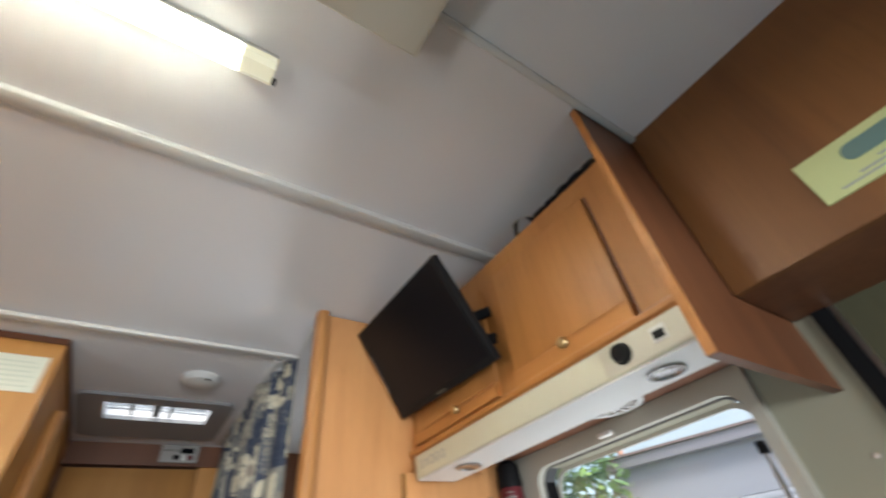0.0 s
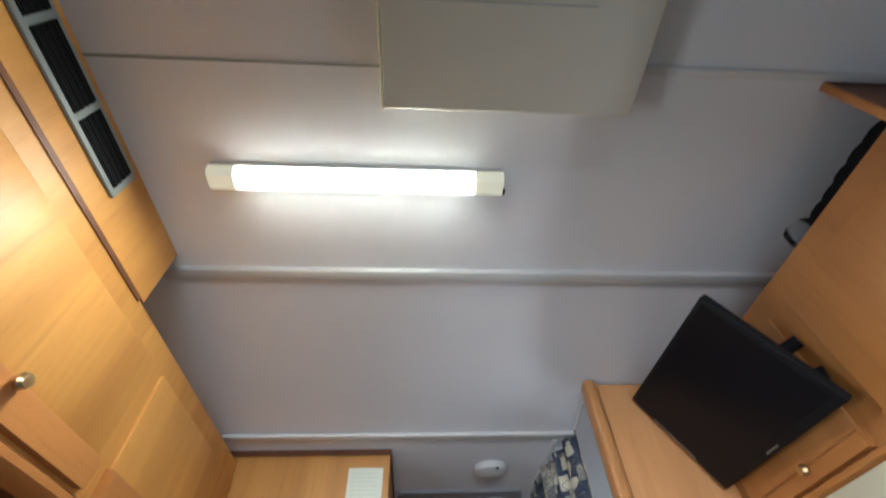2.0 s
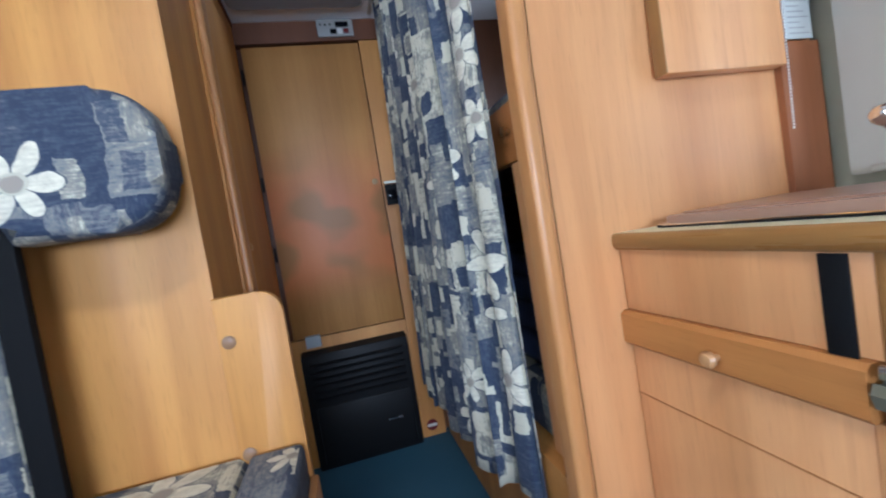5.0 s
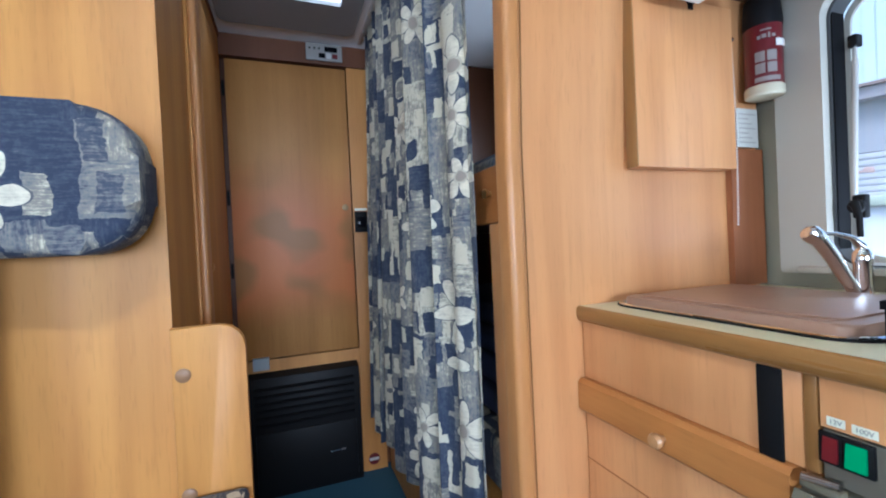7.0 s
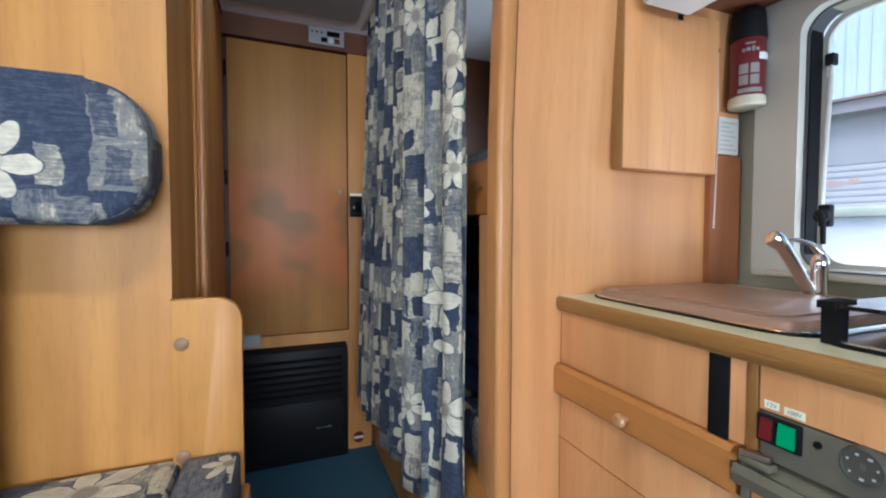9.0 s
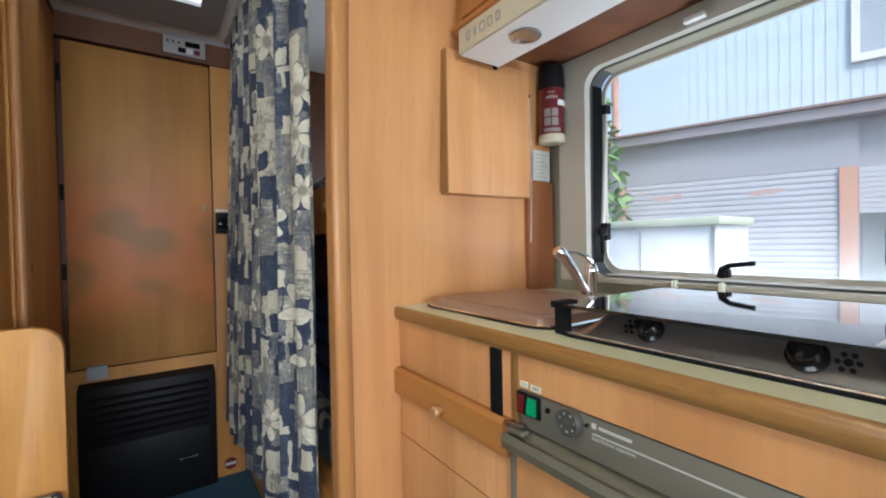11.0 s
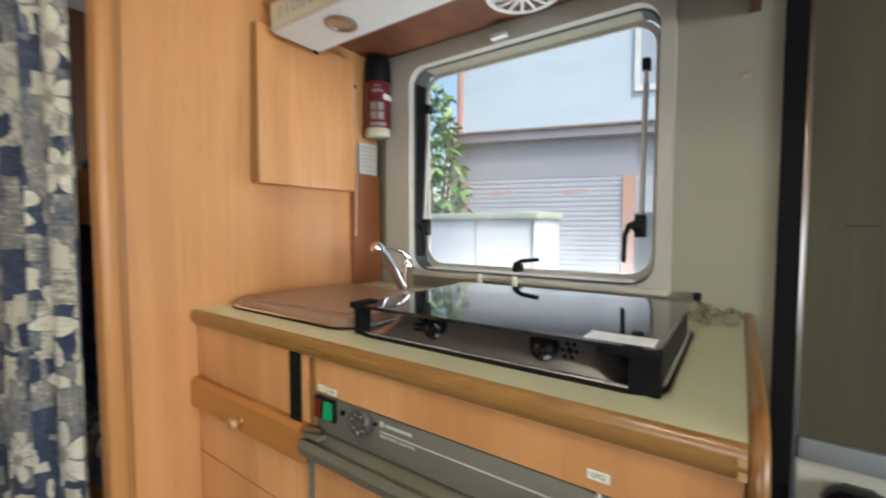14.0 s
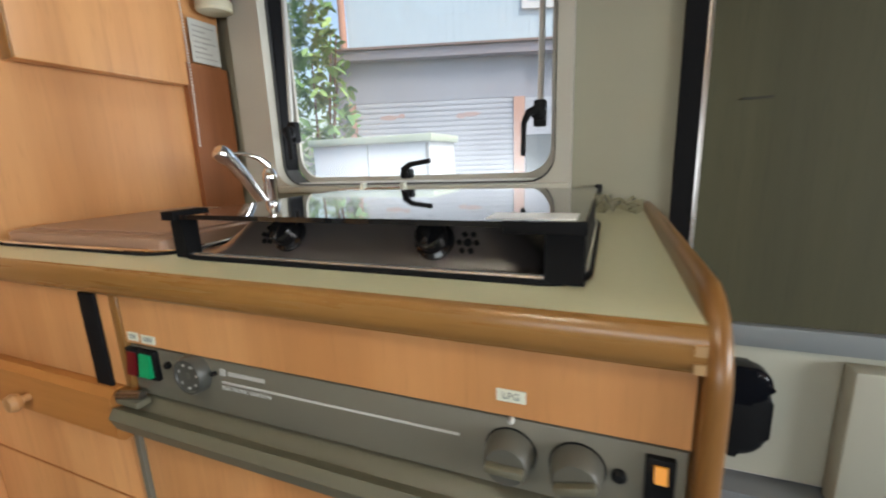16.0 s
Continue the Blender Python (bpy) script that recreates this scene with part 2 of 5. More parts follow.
ALDER = wood("alder_laminate", (0.44, 0.190, 0.042), (0.655, 0.328, 0.080))
ALDER_Y = wood("alder_along", (0.33, 0.12, 0.027), (0.50, 0.215, 0.055), "y")
ALDER_EDGE = wood("alder_nosing", (0.198, 0.092, 0.025), (0.335, 0.166, 0.047), "y", 0.28)
ALDER_UPRIGHT = wood("alder_edge_strip", (0.198, 0.092, 0.025), (0.335, 0.166, 0.047), "z", 0.34)
VARNISHED = plain("varnished_alder", (0.235, 0.108, 0.030), 0.30, vary=0.16, scale=45)
CABWOOD = wood("red_alder_laminate", (0.33, 0.130, 0.031), (0.49, 0.218, 0.058))
BEECH = wood("pear_laminate", (0.52, 0.232, 0.084), (0.69, 0.362, 0.150), "z", 0.40)
# darker wood, with the shade over the entrance mixed into its tone too
LOCKERWOOD = wood("alder_with_shade", (0.125, 0.045, 0.011), (0.20, 0.082, 0.022))
SHELFBROWN = wood("red_brown_laminate", (0.22, 0.075, 0.026), (0.34, 0.125, 0.045))
MOTTLED = wood("mottled_door_laminate", (0.34, 0.148, 0.036), (0.49, 0.25, 0.070), mottled=True)
DULLBRASS = plain("dull_brass", (0.30, 0.20, 0.10), 0.5, 0.6, 0.05, 0)
POST = wood("post_wood", (0.43, 0.19, 0.06), (0.55, 0.27, 0.095), "z", 0.36)
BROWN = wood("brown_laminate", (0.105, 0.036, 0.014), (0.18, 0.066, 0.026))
CEILING = plain("ceiling_vinyl", (0.80, 0.79, 0.80), 0.75, vary=0.10, bump=0.12, scale=140)
WHITE = plain("white_trim", (0.66, 0.66, 0.645), 0.45)
CREAM = plain("cream_plastic", (0.56, 0.53, 0.40), 0.4, vary=0.04)
HOUSING = plain("vent_housing_plastic", (0.55, 0.52, 0.43), 0.5, vary=0.04)
GREYWALL = plain("grey_beige_wallboard", (0.28, 0.268, 0.20), 0.6, vary=0.08)
FRAME = plain("grey_window_plastic", (0.41, 0.395, 0.34), 0.5, vary=0.04)
RUBBER = plain("black_rubber", (0.008, 0.008, 0.009), 0.75, vary=0.1, shine=0.08)
BLACK = plain("black_plastic", (0.010, 0.010, 0.011), 0.5, vary=0.1, shine=0.1)
GLOSSBLACK = plain("black_gloss", (0.005, 0.005, 0.007), 0.14, vary=0.05, bump=0, shine=0.12)
SCREENBLACK = plain("matte_screen", (0.006, 0.0065, 0.009), 0.3, vary=0.05, bump=0, shine=0.15)
KNOBBLACK = plain("knob_black", (0.006, 0.006, 0.007), 0.16, vary=0.05, bump=0, shine=0.45)
STEEL = plain("brushed_steel", (0.45, 0.43, 0.42), 0.28, 1.0, 0.08, 0.02)
CHROME = plain("chrome", (0.85, 0.85, 0.86), 0.06, 1.0, 0.02, 0)
BRASS = plain("brass_knob", (0.62, 0.44, 0.22), 0.34, 1.0, 0.03, 0)
WOODKNOB = plain("turned_wood", (0.46, 0.24, 0.1), 0.3, vary=0.1)
PALEWOOD = plain("pale_end_grain", (0.42, 0.26, 0.12), 0.5, vary=0.1)
OLIVE = plain("olive_grey_metal", (0.155, 0.145, 0.113), 0.5, 0.0, 0.06, 0.05)
DIAL = plain("grey_dial_plastic", (0.095, 0.092, 0.076), 0.42, vary=0.05)
OLIVE_DARK = plain("olive_handle", (0.135, 0.125, 0.085), 0.45, 0.0, 0.06, 0.05)
LAMINATE = plain("worktop_laminate", (0.66, 0.635, 0.43), 0.33, vary=0.22, scale=160)
COVER = plain("brown_sink_cover", (0.31, 0.185, 0.128), 0.33, vary=0.08)
CARPET = plain("blue_carpet", (0.027, 0.085, 0.135), 0.95, vary=0.18, bump=0.6, scale=500)
NAVY = plain("navy_cotton", (0.035, 0.055, 0.14), 0.85, vary=0.15, bump=0.2, scale=400)
PAPER = plain("paper", (0.72, 0.74, 0.63), 0.7, vary=0.04)
INK = plain("grey_print", (0.28, 0.3, 0.28), 0.7, vary=0.02, bump=0)
WHITEINK = plain("white_print", (0.52, 0.52, 0.50), 0.5, vary=0.02, bump=0)
RED = plain("red_paint", (0.115, 0.007, 0.013), 0.34, vary=0.06, coat=0.3)
FADEDPRINT = plain("faded_label_print", (0.24, 0.21, 0.20), 0.6, vary=0.1)
SCREEN = wood("olive_door_blind", (0.040, 0.039, 0.018), (0.064, 0.061, 0.028), "z", 0.75)
DRAPE = plain("pale_drape", (0.52, 0.53, 0.50), 0.9, vary=0.1, bump=0.2, scale=300)
DOORWHITE = plain("door_off_white", (0.42, 0.42, 0.35), 0.5, vary=0.08)
GLASS = clear("acrylic_pane", haze=0.035)
LIDGLASS = plain("smoked_lid_glass", (0.012, 0.012, 0.013), 0.04, vary=0.02, bump=0, coat=0.5)
BAGFILM = clear("plastic_film", (0.97, 0.97, 0.97), 0.2)
LAMP = glow("lamp_diffuser", (0.98, 1.0, 0.82), 5.5)
TUBE = glow("lamp_tube", (0.98, 0.98, 0.80), 172.0)
CAPLIT = glow("lamp_cap_translucent", (0.80, 0.78, 0.58), 0.35)
GREENLIT = glow("green_switch", (0.0, 0.22, 0.08), 0.22)
REDSW = plain("red_switch", (0.13, 0.008, 0.012), 0.3, vary=0.02, bump=0)
AMBERLIT = glow("amber_switch", (0.70, 0.27, 0.006), 0.15)
HEATGREY = plain("heater_black", (0.007, 0.007, 0.008), 0.5, vary=0.1, shine=0.2)
PANELGREY = plain("control_panel", (0.34, 0.33, 0.31), 0.5)

# ---- mesh helpers ----


def put(axis, a, b, d):
    return {"x": (d, a, b), "y": (a, d, b), "z": (a, b, d)}[axis]


def box(bm, x0, x1, y0, y1, z0, z1, bevel=0.0, seg=2):
    made = bmesh.ops.create_cube(bm, size=1.0, matrix=Matrix.Translation(((x0 + x1) / 2, (y0 + y1) / 2, (z0 + z1) / 2)) @ Matrix.Diagonal((x1 - x0, y1 - y0, z1 - z0, 1)))
    if bevel:
        edges = list({e for v in made["verts"] for e in v.link_edges})
        bmesh.ops.bevel(bm, geom=edges, offset=bevel, segments=seg, profile=0.5, affect="EDGES")
    return bm


def prism(bm, points, axis, d0, d1, bevel=0.0, seg=2):
    """A flat outline, pushed from d0 to d1 along an axis."""
    low = [bm.verts.new(put(axis, a, b, d0)) for a, b in points]
    high = [bm.verts.new(put(axis, a, b, d1)) for a, b in points]
    n = len(points)
    faces = [bm.faces.new(low[::-1]), bm.faces.new(high)]
    faces += [bm.faces.new((low[i], low[(i + 1) % n], high[(i + 1) % n], high[i])) for i in range(n)]
    if bevel:
        rims = [e for f in faces[:2] for e in f.edges]
        bmesh.ops.bevel(bm, geom=rims, offset=bevel, segments=seg, profile=0.5, affect="EDGES")
    bmesh.ops.recalc_face_normals(bm, faces=bm.faces)
    return bm


def rrect(a0, a1, b0, b1, r, seg=6):
    points = []
    for ca, cb, start in ((a1 - r, b1 - r, 0), (a0 + r, b1 - r, 90), (a0 + r, b0 + r, 180), (a1 - r, b0 + r, 270)):
        for i in range(seg + 1):
            t = radians(start + 90 * i / seg)
            points.append((ca + r * math.cos(t), cb + r * math.sin(t)))
    return points


def ring(bm, outer, inner, axis, d0, d1, bevel=0.0):
    """A frame between two outlines with as many points."""
    loops = [[bm.verts.new(put(axis, a, b, d)) for a, b in pts] for pts in (outer, inner) for d in (d0, d1)]
    o0, o1, i0, i1 = loops
    n = len(outer)
    for i in range(n):
        j = (i + 1) % n
        for quad in ((o0[i], o0[j], o1[j], o1[i]), (i0[j], i0[i], i1[i], i1[j]), (o1[i], o1[j], i1[j], i1[i]), (o0[j], o0[i], i0[i], i0[j])):
            bm.faces.new(quad)
    bmesh.ops.recalc_face_normals(bm, faces=bm.faces)
    return bm


def rod(bm, a, b, r0, r1=None, seg=14):
    a, b = Vector(a), Vector(b)
    m = Matrix.Translation((a + b) / 2) @ (b - a).to_track_quat("Z", "Y").to_matrix().to_4x4()
    bmesh.ops.create_cone(bm, cap_ends=True, segments=seg, radius1=r0, radius2=r0 if r1 is None else r1, depth=(b - a).length, matrix=m)
    return bm


def lathe(bm, profile, base, axis, seg=20):
    """Turns (radius, height) pairs round a line from base along axis."""
    base, axis = Vector(base), Vector(axis).normalized()
    turn = axis.to_track_quat("Z", "Y").to_matrix()
    loops = []
    for r, h in profile:
        if r < 1e-6:
            loops.append([bm.verts.new(base + turn @ Vector((0, 0, h)))])
        else:
            loops.append([bm.verts.new(base + turn @ Vector((r * math.cos(2 * math.pi * k / seg), r * math.sin(2 * math.pi * k / seg), h))) for k in range(seg)])
    for low, high in zip(loops, loops[1:]):
        for k in range(seg):
            j = (k + 1) % seg
            quad = [low[k % len(low)], low[j % len(low)], high[j % len(high)], high[k % len(high)]]
            quad = list(dict.fromkeys(quad))
            if len(quad) > 2:
                bm.faces.new(quad)
    bmesh.ops.recalc_face_normals(bm, faces=bm.faces)
    return bm


def tube(bm, points, r, seg=10, closed=False):
    points = [Vector(p) for p in points]
    loops = []
    for i, p in enumerate(points):
        before = points[i - 1] if i or closed else p
        after = points[(i + 1) % len(points)] if i + 1 < len(points) or closed else p
        turn = (after - before).to_track_quat("Z", "Y").to_matrix()
        radius = r[i] if isinstance(r, (list, tuple)) else r
        loops.append([bm.verts.new(p + turn @ Vector((radius * math.cos(2 * math.pi * k / seg), radius * math.sin(2 * math.pi * k / seg), 0))) for k in range(seg)])
    pairs = list(zip(loops, loops[1:])) + ([(loops[-1], loops[0])] if closed else [])
    for low, high in pairs:
        for k in range(seg):
            bm.faces.new((low[k], low[(k + 1) % seg], high[(k + 1) % seg], high[k]))
    if not closed:
        bm.faces.new(loops[0][::-1])
        bm.faces.new(loops[-1])
    bmesh.ops.recalc_face_normals(bm, faces=bm.faces)
    return bm


def box_uv(bm):
    layer = bm.loops.layers.uv.verify()
    for face in bm.faces:
        n = face.normal
        big = max(range(3), key=lambda k: abs(n[k]))
        for loop in face.loops:
            x, y, z = loop.vert.co
            loop[layer].uv = ((y, z), (x, z), (x, y))[big]


def mesh(name, bm, mat, smooth=True):
    bm.normal_update()
    if not bm.loops.layers.uv:
        box_uv(bm)
    data = bpy.data.meshes.new(name)
    bm.to_mesh(data)
    bm.free()
    data.materials.append(mat)
    if smooth:
        data.shade_smooth()
        data.set_sharp_from_angle(angle=radians(38))
    return new(name, data)


def thing(name, base, label, category, group=""):
    ob = new(name)
    ob.location = base
    ob.empty_display_size = 0.05
    return tagged(ob, label, category, group)


def part(name, bm, mat, parent, label=""):
    ob = mesh(name, bm, mat)
    ob.parent = parent
    if parent.type == "EMPTY":
        ob.matrix_parent_inverse = Matrix.Translation(parent.location).inverted()
    return tagged(ob, label)


def single(name, bm, mat, label, category, group="", kind=""):
    return tagged(mesh(name, bm, mat), label, category, group, kind)


def setting(name, bm, mat, label=""):
    return tagged(mesh(name, bm, mat), label, "", "", "structure")


def B(*args, **kw):
    return box(bmesh.new(), *args, **kw)


def words(name, text, size, m, mat, parent, label=""):
    curve = bpy.data.curves.new(name, "FONT")
    curve.body, curve.size, curve.extrude, curve.align_x, curve.align_y = text, size, 0.0003, "CENTER", "CENTER"
    holder = bpy.data.objects.new(name, curve)
    scene.collection.objects.link(holder)
    bpy.context.view_layer.update()
    data = bpy.data.meshes.new_from_object(holder.evaluated_get(bpy.context.evaluated_depsgraph_get()))
    bpy.data.objects.remove(holder)
    data.transform(m)
    data.materials.clear()
    data.materials.append(mat)
    ob = new(name, data)
    ob.parent = parent
    if parent.type == "EMPTY":
        ob.matrix_parent_inverse = Matrix.Translation(parent.location).inverted()
    return tagged(ob, label)


# ---- shell of the camper ----
LX, RX, FY, BY = -0.95, 1.25, -2.0, 2.64
CZ, RZ = 2.05, 1.925

setting("floor", B(LX - 0.05, RX + 0.05, FY - 0.05, BY + 0.7, -0.06, 0.0), CARPET, "blue carpeted camper floor")

bm = bmesh.new()
prism(bm, [(FY - 0.05, CZ), (0.973, CZ), (1.58, RZ), (2.11, RZ), (2.11, CZ + 0.05), (FY - 0.05, CZ + 0.05)], "x", LX - 0.05, RX + 0.05)
box(bm, LX - 0.05, 0.03, 2.11, 2.29, RZ, CZ + 0.05)
box(bm, 0.39, RX + 0.05, 2.11, 2.29, RZ, CZ + 0.05)
box(bm, LX - 0.05, RX + 0.05, 2.29, BY + 0.7, RZ, CZ + 0.05)
setting("ceiling", bm, CEILING, "grey lilac vinyl ceiling panels")

bm = bmesh.new()
box(bm, LX - 0.05, LX, FY - 0.05, BY + 0.7, 0, 0.78)
box(bm, LX - 0.05, LX, FY - 0.05, BY + 0.7, 1.32, CZ)
box(bm, LX - 0.05, LX, FY - 0.05, 0.0, 0.78, 1.32)
box(bm, LX - 0.05, LX, 0.92, BY + 0.7, 0.78, 1.32)
setting("wall_left", bm, GREYWALL, "pale wallboard side wall")

bm = bmesh.new()
box(bm, RX, RX + 0.05, 0.40, 0.60, 0, CZ)
box(bm, RX, RX + 0.05, 0.60, 1.26, 0, 0.925)
box(bm, RX, RX + 0.05, 0.60, 1.26, 1.50, CZ)
box(bm, RX, RX + 0.05, 1.26, 1.7, 0, CZ)
box(bm, RX, RX + 0.05, 1.7, 2.3, 0, 1.35)
box(bm, RX, RX + 0.05, 1.7, 2.3, 1.65, CZ)
box(bm, RX, RX + 0.05, 2.3, BY + 0.7, 0, CZ)
box(bm, RX, RX + 0.05, FY - 0.05, -0.36, 0, CZ)
box(bm, RX, RX + 0.05, -0.36, 0.40, 1.75, CZ)
setting("wall_right", bm, GREYWALL, "grey beige wallboard side wall")

bm = bmesh.new()
box(bm, LX, RX, FY - 0.05, FY, 0, 0.85)
box(bm, LX, RX, FY - 0.05, FY, 1.65, CZ)
box(bm, LX, -0.8, FY - 0.05, FY, 0.85, 1.65)
box(bm, 0.8, RX, FY - 0.05, FY, 0.85, 1.65)
setting("wall_front", bm, GREYWALL, "plain wall round the windscreen")
setting("wall_rear", B(LX, RX, BY + 0.02, BY + 0.06, 0, RZ), BROWN, "brown laminate rear bulkhead")

# out of view, added to keep windscreen light off the front ceiling
setting("overcab_base", B(LX, RX, FY, -0.45, 1.58, 1.66), ALDER, "unseen plain slab added over the cab to block light")

# ceiling ribs
setting("trim_1", B(-0.60, 0.556, 1.569, 1.594, 1.911, 1.924, bevel=0.004), WHITE, "white plastic ceiling joint strip")
setting("trim_2", B(-0.62, RX, 0.955, 0.992, 2.034, 2.052, bevel=0.005), WHITE, "white plastic ceiling joint strip")
setting("trim_3", B(0.40, RX, 0.437, 0.4545, 2.041, 2.052, bevel=0.005), WHITE, "white plastic ceiling joint strip")
setting("trim_4", B(LX, -0.04, 0.456, 0.461, 2.048, 2.052), INK, "thin dark ceiling joint")
setting("trim_5", prism(bmesh.new(), [(1.44, 1.946), (1.585, 1.916), (1.585, 1.926), (1.44, 1.956)], "x", 0.552, 0.560), WHITE, "white edge strip at the curtain")

# partition between kitchen and bunks
def leaning(bm):
    for v in bm.verts:
        if v.co.z > 1.3:
            v.co.y -= 0.045
    return bm


bm = box(bmesh.new(), 0.565, 1.235, 1.40, 1.43, 0, 1.2)
setting("wall_partition", leaning(box(bm, 0.565, 1.235, 1.40, 1.43, 1.2, 1.962)), BEECH, "pinkish wood laminate partition")
bm = prism(bmesh.new(), rrect(0.540, 0.574, 1.386, 1.438, 0.011, 5), "z", 0.0, 1.2)
setting("trim_post", leaning(prism(bm, rrect(0.540, 0.574, 1.386, 1.438, 0.011, 5), "z", 1.2, 1.970)), POST, "rounded wooden edge post")
bm = box(bmesh.new(), 0.579, 0.5808, 1.3980, 1.3995, 0.0, 1.2)
setting("trim_groove", leaning(box(bm, 0.579, 0.5808, 1.3980, 1.3995, 1.2, 1.955)), ALDER_UPRIGHT, "dark joint line")
setting("trim_brown", B(1.128, 1.238, 1.385, 1.399, 0.89, 1.21), SHELFBROWN, "brown upright strip beside the window")

# ---- kitchen: base cabinet ----
cab = thing("kitchen_cabinet", (0.95, 1.2, 0), "wooden kitchen base cabinet with a drawer and door", "cabinet")
part("body", B(0.716, 1.20, 1.012, 1.40, 0.0, 0.862), BEECH, cab)
part("drawer_front", B(0.700, 0.716, 1.0205, 1.397, 0.743, 0.858, bevel=0.002), BEECH, cab)
door = part("door", B(0.700, 0.716, 1.035, 1.397, 0.03, 0.680, bevel=0.002), BEECH, cab)
bm = bmesh.new()
prism(bm, [(0.684, 0.684), (0.684, 0.735), (0.692, 0.742), (0.716, 0.742), (0.716, 0.678), (0.690, 0.678)], "y", 1.028, 1.398)
part("batten", bm, ALDER_Y, cab, "orange wooden grip batten")
part("joint", B(0.6985, 0.7005, 1.035, 1.397, 0.582, 0.5836), ALDER_Y, cab)
part("stile", B(0.699, 0.716, 1.0065, 1.0195, 0.744, 0.862, bevel=0.001), ALDER_UPRIGHT, cab, "tan wooden edge strip")
part("stile", B(0.699, 0.716, 1.022, 1.034, 0.03, 0.676), BEECH, cab)
bm = bmesh.new()
lathe(bm, [(0.005, 0), (0.005, 0.007), (0.010, 0.010), (0.0122, 0.016), (0.0095, 0.022), (0, 0.024)], (0.684, 1.2, 0.705), (-1, 0, 0))
part("knob", bm, WOODKNOB, cab, "turned wooden knob")
single("strap", B(0.6955, 0.6995, 1.040, 1.068, 0.738, 0.853, bevel=0.001), RUBBER, "black hook-and-loop strap on the cabinet", "strap")

# ---- fridge ----
fridge = thing("fridge", (0.95, 0.73, 0), "olive grey camper fridge with wood door", "fridge")
part("body", B(0.722, 1.20, 0.466, 1.002, 0.0, 0.797), OLIVE, fridge)
panel = part("control_panel", B(0.702, 0.722, 0.464, 1.004, 0.738, 0.797, bevel=0.002), OLIVE, fridge)
bm = bmesh.new()
prism(bm, [(0.722, 0.692), (0.682, 0.700), (0.676, 0.716), (0.682, 0.726), (0.694, 0.722), (0.703, 0.730), (0.722, 0.734)], "y", 0.455, 1.022)
part("handle", bm, OLIVE_DARK, fridge, "ridged olive handle rail")
part("door", B(0.700, 0.722, 0.47, 1.012, 0.04, 0.690, bevel=0.002), BEECH, fridge, "wood laminate door panel")
part("edge", B(0.696, 0.722, 1.013, 1.021, 0.03, 0.695), OLIVE, fridge)
part("hinge_plate", B(0.6845, 0.7005, 0.982, 1.0185, 0.7305, 0.7375, bevel=0.001), OLIVE_DARK, fridge)
part("latch", rod(bmesh.new(), (0.690, 1.018, 0.738), (0.694, 0.985, 0.742), 0.006, 0.005), STEEL, fridge, "small metal latch")


def switch(y, mat, width=0.021, z=0.778, low=-0.013):
    frame_ob = part("switch", B(0.697, 0.703, y - width / 2 - 0.003, y + width / 2 + 0.003, z - 0.017, z + 0.017, bevel=0.001), BLACK, fridge)
    bm = bmesh.new()
    prism(bm, [(0.6975, z + low), (0.692, z + low + 0.001), (0.6955, z + 0.013), (0.6975, z + 0.013)], "y", y - width / 2 + 0.002, y + width / 2 - 0.002)
    part("rocker", bm, mat, frame_ob)


def dial(y, z, r, turned):
    bm = bmesh.new()
    lathe(bm, [(r, 0), (r, 0.004), (r * 0.95, 0.007), (r * 0.86, 0.017), (r * 0.78, 0.019), (0, 0.019)], (0.702, y, z), (-1, 0, 0), 28)
    knob = part("dial", bm, DIAL, fridge, "grey turning dial")
    bm = bmesh.new()
    lathe(bm, [(r * 1.045, 0), (r * 1.045, 0.0012), (0, 0.0012)], (0.702, y, z), (-1, 0, 0), 28)
    part("collar", bm, RUBBER, knob, "dark ring round the dial")
    bm = bmesh.new()
    box(bm, -0.007, 0, -0.003, 0.003, -r * 0.75, r * 0.75, bevel=0.0015)
    bm.transform(Matrix.Translation((0.6838, y, z)) @ Matrix.Rotation(radians(turned), 4, "X"))
    part("grip", bm, OLIVE_DARK, knob)


bm = bmesh.new()
lathe(bm, [(0.0205, 0), (0.0200, 0.010), (0.0185, 0.0125), (0.0165, 0.0125), (0.0160, 0.0105), (0, 0.0105)], (0.702, 0.902, 0.780), (-1, 0, 0), 32)
regulator = part("dial", bm, plain("dark_dial_plastic", (0.066, 0.066, 0.058), 0.4), fridge, "flat dark regulator dial")
for k in range(7):
    t = radians(20 + 50 * k)
    y, z, w = 0.902 + 0.0125 * math.cos(t), 0.780 + 0.0125 * math.sin(t), 0.0008 + 0.0005 * (k % 3)
    part("tick", B(0.6909, 0.6918, y - w, y + w, z - 0.0012, z + 0.0012), WHITEINK, regulator)
part("mark", B(0.6909, 0.6918, 0.8995, 0.9035, 0.7775, 0.7835), DIAL, regulator)
switch(0.994, REDSW, 0.017)
switch(0.972, GREENLIT)
dial(0.578, 0.770, 0.0185, 90)
dial(0.531, 0.769, 0.0185, 75)
switch(0.480, AMBERLIT, 0.0115, 0.774, 0.002)
for y, z, r in ((0.944, 0.781, 0.004), (0.876, 0.783, 0.0025), (0.504, 0.770, 0.005), (0.577, 0.8005, 0.0025)):
    bm = bmesh.new()
    lathe(bm, [(r, 0), (r, 0.003), (r * 0.6, 0.005), (0, 0.005)], (0.702, y, z - (0.004 if z > 0.8 else 0)), (-1, 0, 0), 12)
    part("button", bm, BLACK if z < 0.8 else WHITEINK, fridge)
part("printed_line", B(0.7012, 0.7022, 0.618, 0.868, 0.7735, 0.7755), WHITEINK, fridge)
